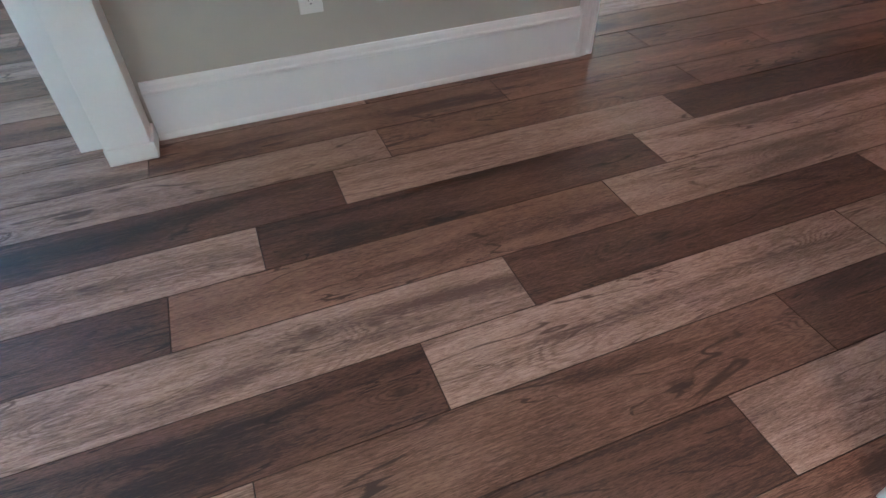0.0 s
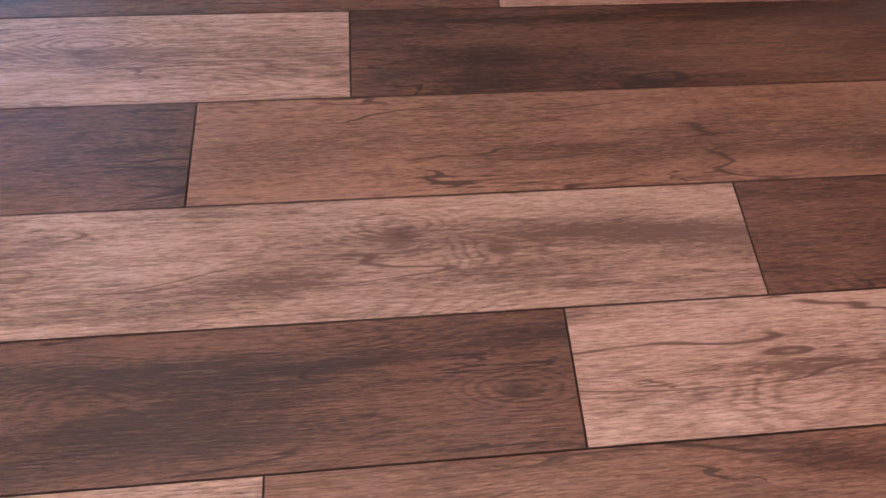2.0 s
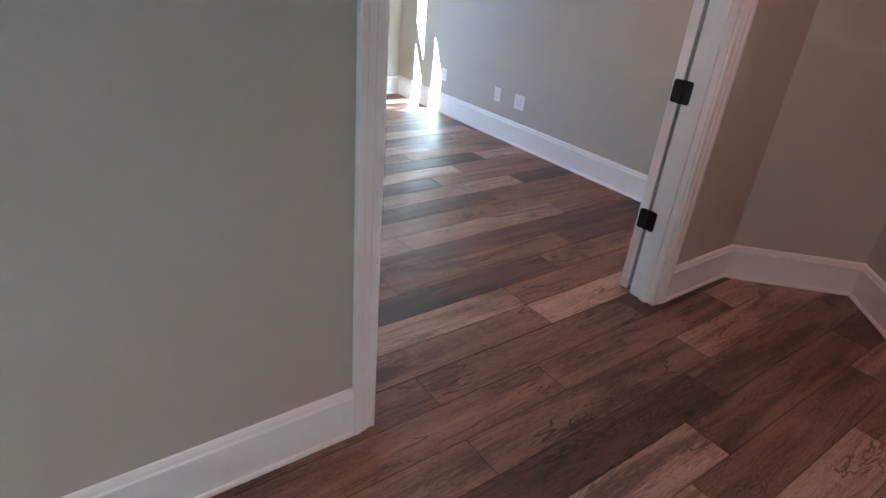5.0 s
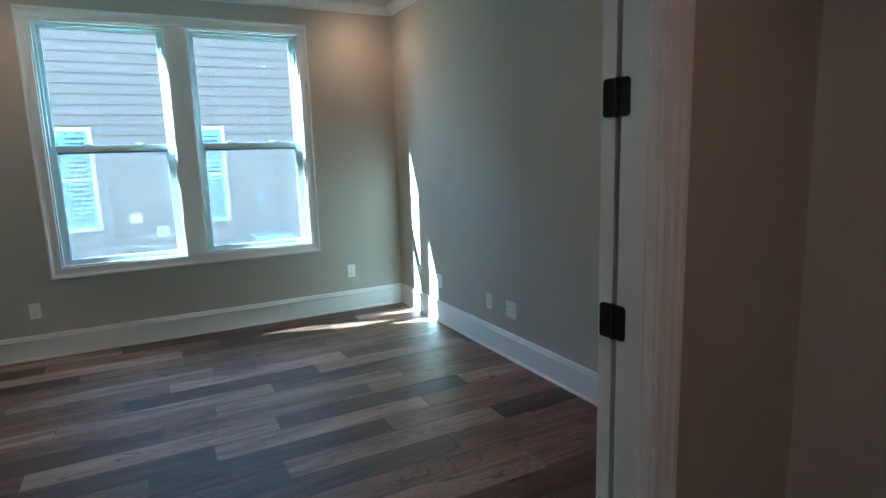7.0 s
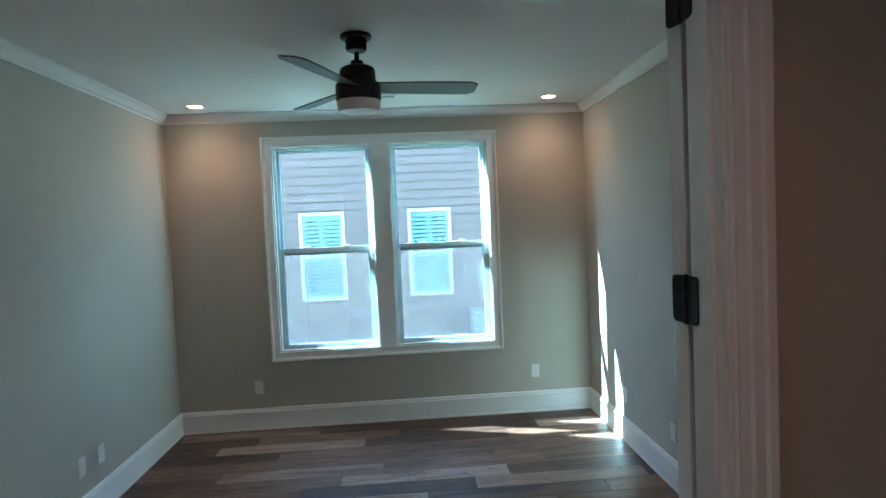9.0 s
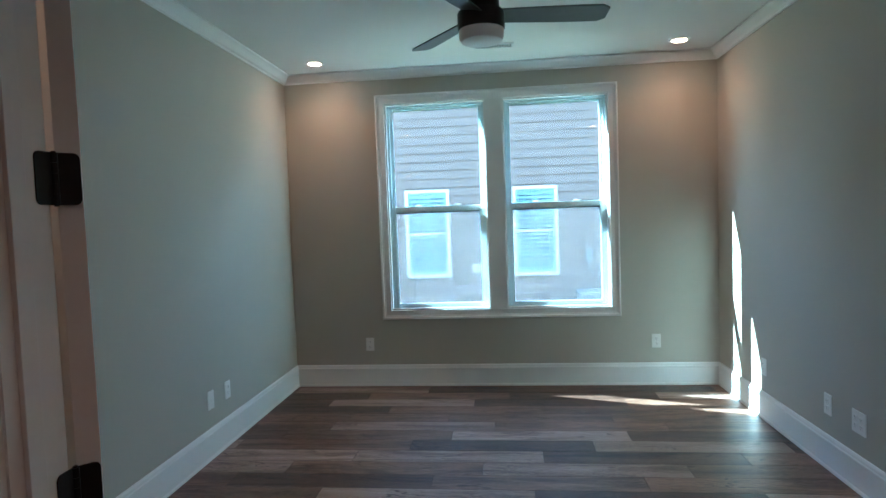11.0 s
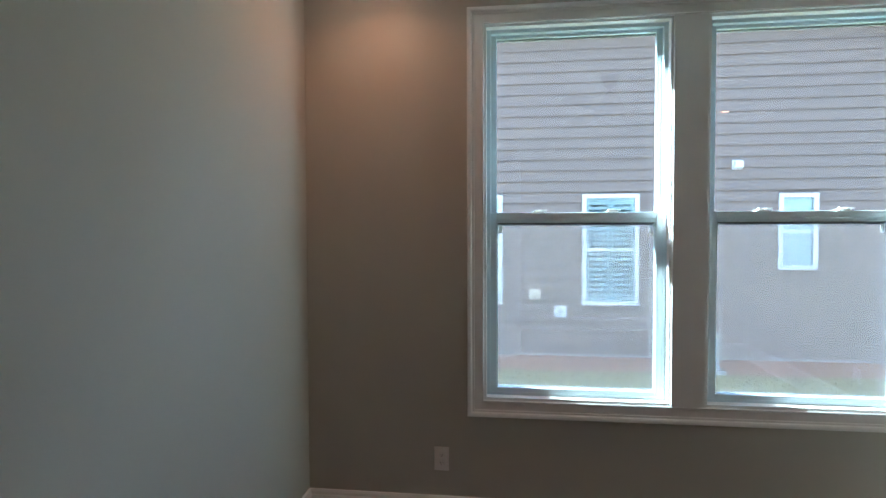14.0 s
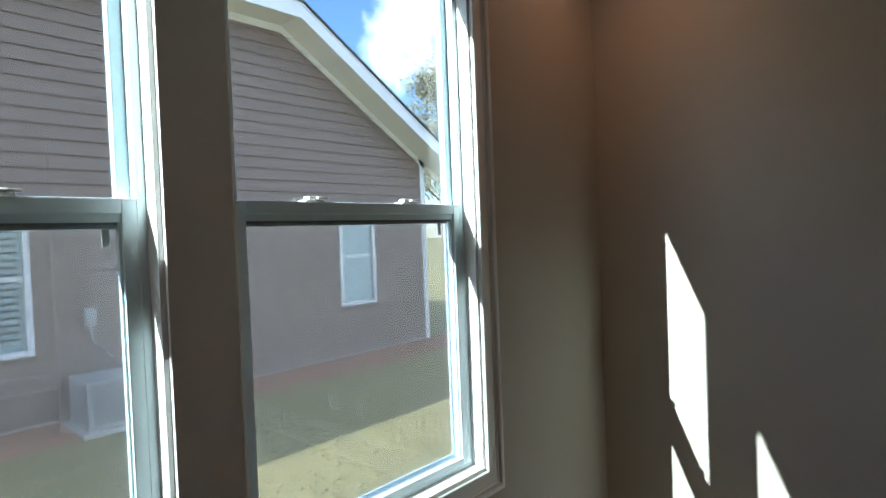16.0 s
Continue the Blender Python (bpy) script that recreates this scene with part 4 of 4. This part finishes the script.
        if i < 2:
            # plantation shutters: two leaves of tilted louvres
            m = (a + b) / 2
            bm = bmesh.new()
            for p, q in ((a + 0.075, m - 0.005), (m + 0.005, b - 0.075)):
                box(bm, p, p + 0.05, HY + 0.004, HY + 0.022, lo + 0.075, hi - 0.075)
                box(bm, q - 0.05, q, HY + 0.004, HY + 0.022, lo + 0.075, hi - 0.075)
                for zz in (lo + 0.075, zm - 0.03, hi - 0.135):
                    box(bm, p + 0.05, q - 0.05, HY + 0.004, HY + 0.022, zz, zz + 0.06)
            sh = part("shutter_frame", bm, M_SHUTTER, w)
            zz = lo + 0.145
            while zz < hi - 0.17:
                if not -0.085 < zz - zm < 0.04:
                    for p, q in ((a + 0.127, m - 0.057), (m + 0.057, b - 0.127)):
                        lb = bmesh.new()
                        v = [lb.verts.new(c) for c in ((p, HY + 0.005, zz), (q, HY + 0.005, zz), (q, HY + 0.022, zz + 0.048), (p, HY + 0.022, zz + 0.048), (p, HY + 0.005, zz + 0.006), (q, HY + 0.005, zz + 0.006), (q, HY + 0.022, zz + 0.054), (p, HY + 0.022, zz + 0.054))]
                        for f in ((0, 1, 2, 3), (4, 5, 6, 7), (0, 1, 5, 4), (1, 2, 6, 5), (2, 3, 7, 6), (3, 0, 4, 7)):
                            lb.faces.new([v[i] for i in f])
                        part("louvre", lb, M_SHUTTER, w)
                zz += 0.088
        else:
            bm = bmesh.new()
            box(bm, a + 0.075, b - 0.075, HY + 0.010, HY + 0.014, lo + 0.075, hi - 0.075)
            part("shade", bm, M_SHUTTER, w)
    return t


house()

# boxes on the house wall, the condenser and its line
o = thing("meter_box", "small tan plastic service box on the siding", "utility box")
part("box_body", boxes((1.285, 1.485, HY - 0.07, HY - 0.008, 0.335, 0.525), bevel=0.008), M_TAN, o)
part("cover_dimple", boxes((1.350, 1.420, HY - 0.085, HY - 0.068, 0.395, 0.455), bevel=0.004), M_TAN, o)
o = thing("utility_box", "small white service box on the siding", "utility box")
part("box_body", boxes((1.72, 1.93, HY - 0.07, HY - 0.008, 0.035, 0.225), bevel=0.008), M_PLATE, o)
part("cover_slot", boxes((1.78, 1.87, HY - 0.076, HY - 0.068, 0.105, 0.155), bevel=0.003), M_ACDARK, o)
o = thing("disconnect_box", "grey electrical disconnect box with a conduit whip", "utility box")
part("box_body", boxes((3.69, 3.83, HY - 0.09, HY - 0.008, 0.53, 0.77), bevel=0.008), M_ACBODY, o)
whip = [(3.76, HY - 0.05, 0.53), (3.77, HY - 0.06, 0.36), (3.83, HY - 0.07, 0.25), (3.96, HY - 0.08, 0.12), (4.06, HY - 0.12, 0.02), (4.10, HY - 0.2, -0.15)]
part("conduit", tube(whip, 0.014), M_ACBODY, o, smooth=True)


o = thing("wall_floodlight", "small white floodlight on the house siding", "outdoor light")
part("back_plate", boxes((4.62, 4.78, HY - 0.03, HY - 0.010, 2.54, 2.70), bevel=0.006), M_HWHITE, o)
part("lamp_head", boxes((4.64, 4.77, HY - 0.13, HY - 0.03, 2.56, 2.68), bevel=0.012), M_HWHITE, o)


def condenser():
    t = thing("air_conditioner", "pale grey square air-conditioning condenser on a pad", "air conditioner")
    x0, x1, y0, y1, z0, z1 = 3.46, 4.20, 11.22, 11.94, GZ + 0.06, GZ + 0.64
    part("pad", boxes((x0 - 0.08, x1 + 0.08, y0 - 0.08, y1 + 0.06, GZ - 0.02, GZ + 0.058), bevel=0.01), M_CONCRETE, t)
    part("coil_core", boxes((x0 + 0.03, x1 - 0.03, y0 + 0.03, y1 - 0.03, z0 + 0.02, z1 - 0.04)), M_ACDARK, t)
    for cx in (x0, x1 - 0.06):
        for cy in (y0, y1 - 0.06):
            part("corner_post", boxes((cx, cx + 0.06, cy, cy + 0.06, z0, z1 - 0.05), bevel=0.015), M_ACBODY, t)
    part("base_pan", boxes((x0 - 0.005, x1 + 0.005, y0 - 0.005, y1 + 0.005, z0, z0 + 0.06), bevel=0.01), M_ACBODY, t)
    part("top_cap", boxes((x0 - 0.01, x1 + 0.01, y0 - 0.01, y1 + 0.01, z1 - 0.06, z1), bevel=0.02), M_ACBODY, t)
    for i in range(22):
        zz = z0 + 0.075 + i * 0.0235
        bm = boxes((x0 + 0.05, x1 - 0.05, y0 + 0.004, y0 + 0.018, zz, zz + 0.012), (x0 + 0.004, x0 + 0.018, y0 + 0.05, y1 - 0.05, zz, zz + 0.012))
        part("louvre", bm, M_ACBODY, t)
    g = bmesh.new()
    cx, cy = (x0 + x1) / 2, (y0 + y1) / 2
    for r in (0.08, 0.14, 0.20, 0.26, 0.31):
        ring = tube([(cx + r * math.cos(a), cy + r * math.sin(a), z1 + 0.016 + 0.03 * (1 - r / 0.31)) for a in np.linspace(0, 2 * math.pi, 29)], 0.005, 5)
        tmp = bpy.data.meshes.new("ring")
        ring.to_mesh(tmp)
        ring.free()
        g.from_mesh(tmp)
        bpy.data.meshes.remove(tmp)
    part("fan_grille", g, M_ACBODY, t)
    return t


condenser()


def tree(x, y, h, seed):
    r = np.random.default_rng(seed)
    t = thing("tree", "tall tree with sparse yellow-green crown", "tree", "trees beyond the house", (x, y, GZ))
    part("trunk", tube([(0, 0, -0.2), (0.1, 0.05, h * 0.3), (0.05, 0.1, h * 0.6), (0.15, 0, h * 0.95)], [h * 0.022, h * 0.017, h * 0.01, h * 0.003], 10), M_BARK, t, smooth=True)
    tips = []
    for k in range(26):
        z0 = h * r.uniform(0.28, 0.9)
        a = r.uniform(0, 6.283)
        ln = h * 0.30 * (1.15 - z0 / h) * r.uniform(0.7, 1.2)
        p0 = Vector((0.08, 0.05, z0))
        p1 = p0 + Vector((math.cos(a) * ln * 0.5, math.sin(a) * ln * 0.5, ln * 0.22))
        p2 = p0 + Vector((math.cos(a) * ln, math.sin(a) * ln, ln * 0.5))
        part("limb", tube([p0, p1, p2], [h * 0.006, h * 0.004, h * 0.0015], 6), M_BARK, t, smooth=True)
        tips += [p1, (p1 + p2) / 2, p2, p2]
    tips += [Vector((0.12, 0, h * f)) for f in (0.82, 0.88, 0.93, 0.97, 1.0)]
    vs, fs = [], []
    for p in tips:
        for k in range(150):
            c = Vector(p) + Vector(r.normal(0, h * 0.042, 3))
            s = r.uniform(0.07, 0.15) * h / 14
            u = Vector(r.normal(0, 1, 3)).normalized()
            w = u.orthogonal().normalized()
            i = len(vs)
            vs += [c - u * s, c + w * s * 0.5, c + u * s, c - w * s * 0.5]
            fs.append((i, i + 1, i + 2, i + 3))
    me = bpy.data.meshes.new("crown")
    me.from_pydata([tuple(v) for v in vs], [], fs)
    me.materials.append(M_LEAF)
    c = new("crown", me)
    c.parent = t
    return t


tree(29.8, 29.0, 14.0, 1)
tree(34.0, 31.0, 12.5, 2)
tree(39.0, 27.0, 14.0, 3)

# ---- floor ----
tagged(mesh_object("floor", boxes((-2.2, 4.1, -3.6, YD, -0.12, -0.004), (0, XR, YD, YW, -0.12, -0.004), (-2.2, -0.15, YD, 2.6, -0.12, -0.004)), M_JOINT), "wood-look plank floor in mixed brown tones", "floor", kind="structure")
FLOOR = bpy.data.objects["floor"]
PW, PL, ROW0 = 0.1790, 1.2205, -0.4715
# known joints of rows, by row number from the line at ROW0, and tones (0 light, 1 medium, 2 dark) from the plank before it on
ROWS = {-4: (0.48, (2, 0)), -3: (0.78, (1, 2)), -2: (-0.051, (2, 0)), -1: (0.24, (0, 2)), 0: (-0.566, (2, 1, 0)), 1: (-0.331, (0, 2, 0, 1)),
        2: (-0.074, (2, 0, 2, 1)), 3: (0.12, (0, 1, 1)), 4: (0.622, (1, 1, 1)), 5: (1.36, (1, 1)), 6: (0.90, (1, 1)), 7: (2.125, (0, 1)),
        8: (2.54, (2, 1)), 9: (1.62, (1, 1, 2)), 10: (1.94, (1, 2)), 13: (2.87, (2, 1)), 14: (2.03, (2, 0, 2)), 15: (2.645, (2, 1)),
        16: (1.74, (2, 0)), 17: (2.10, (0, 2, 0)), 18: (1.51, (2, 1, 1)), 19: (1.80, (1, 0, 1)), 20: (2.18, (0, 2, 1)), 21: (1.30, (1, 2, 0)), 22: (1.565, (1, 0, 2)),
        23: (1.865, (0, 1, 1)), 24: (0.29, (1, 1, 1)), 25: (1.01, (2, 1, 1)), 26: (0.47, (2, 0, 2, 1)), 27: (0.76, (2, 1, 2))}
plank_meshes = {}


def plank_mesh(length, width, tone):
    key = (round(length, 3), round(width, 3), tone)
    if key not in plank_meshes:
        g, t, c = 0.0004, 0.004, 0.0010
        x0, x1, y0, y1 = g, length - g, g, width - g
        pts = [(x0, y0, -t), (x1, y0, -t), (x1, y1, -t), (x0, y1, -t), (x0 + c, y0 + c, 0), (x1 - c, y0 + c, 0), (x1 - c, y1 - c, 0), (x0 + c, y1 - c, 0)]
        me = bpy.data.meshes.new("plank")
        me.from_pydata(pts, [], [(4, 5, 6, 7), (0, 1, 5, 4), (1, 2, 6, 5), (2, 3, 7, 6), (3, 0, 4, 7)])
        me.materials.append(M_PLANK[tone])
        me.materials.append(M_BEVEL)
        for p in me.polygons:
            p.material_index = 0 if p.index == 0 else 1
        plank_meshes[key] = me
    return plank_meshes[key]


prng = random.Random(11)


def row_y(r):
    """Where plank row r begins: the hall's rows run a little wider than the room's."""
    if r >= 3:
        return ROW0 + r * PW
    return 0.068 + (r - 3) * 0.1812


def lay(x0, x1, y0, y1):
    r = math.floor((y0 - ROW0) / PW) - 1
    while row_y(r) < y1 - 1e-4:
        ya, yb = max(y0, row_y(r)), min(y1, row_y(r + 1))
        joint, tones = ROWS.get(r, (prng.uniform(0, PL), None))
        k = math.floor((x0 - joint) / PL)
        while joint + k * PL < x1 - 1e-4:
            xa, xb = max(x0, joint + k * PL), min(x1, joint + (k + 1) * PL)
            if tones and -1 <= k < len(tones) - 1:
                tone = tones[k + 1]
            else:
                tone = prng.choice((0, 0, 1, 1, 1, 2))
            if xb - xa > 0.01 and yb - ya > 0.01:
                p = new("plank", plank_mesh(xb - xa, yb - ya, tone))
                p.location = (xa, ya, 0)
                p.parent = FLOOR
            k += 1
        r += 1


lay(-2.2, 4.1, -2.3, 0.60)
lay(0.0, XR, 0.60, YW)
lay(-2.2, -0.15, 0.60, 2.6)
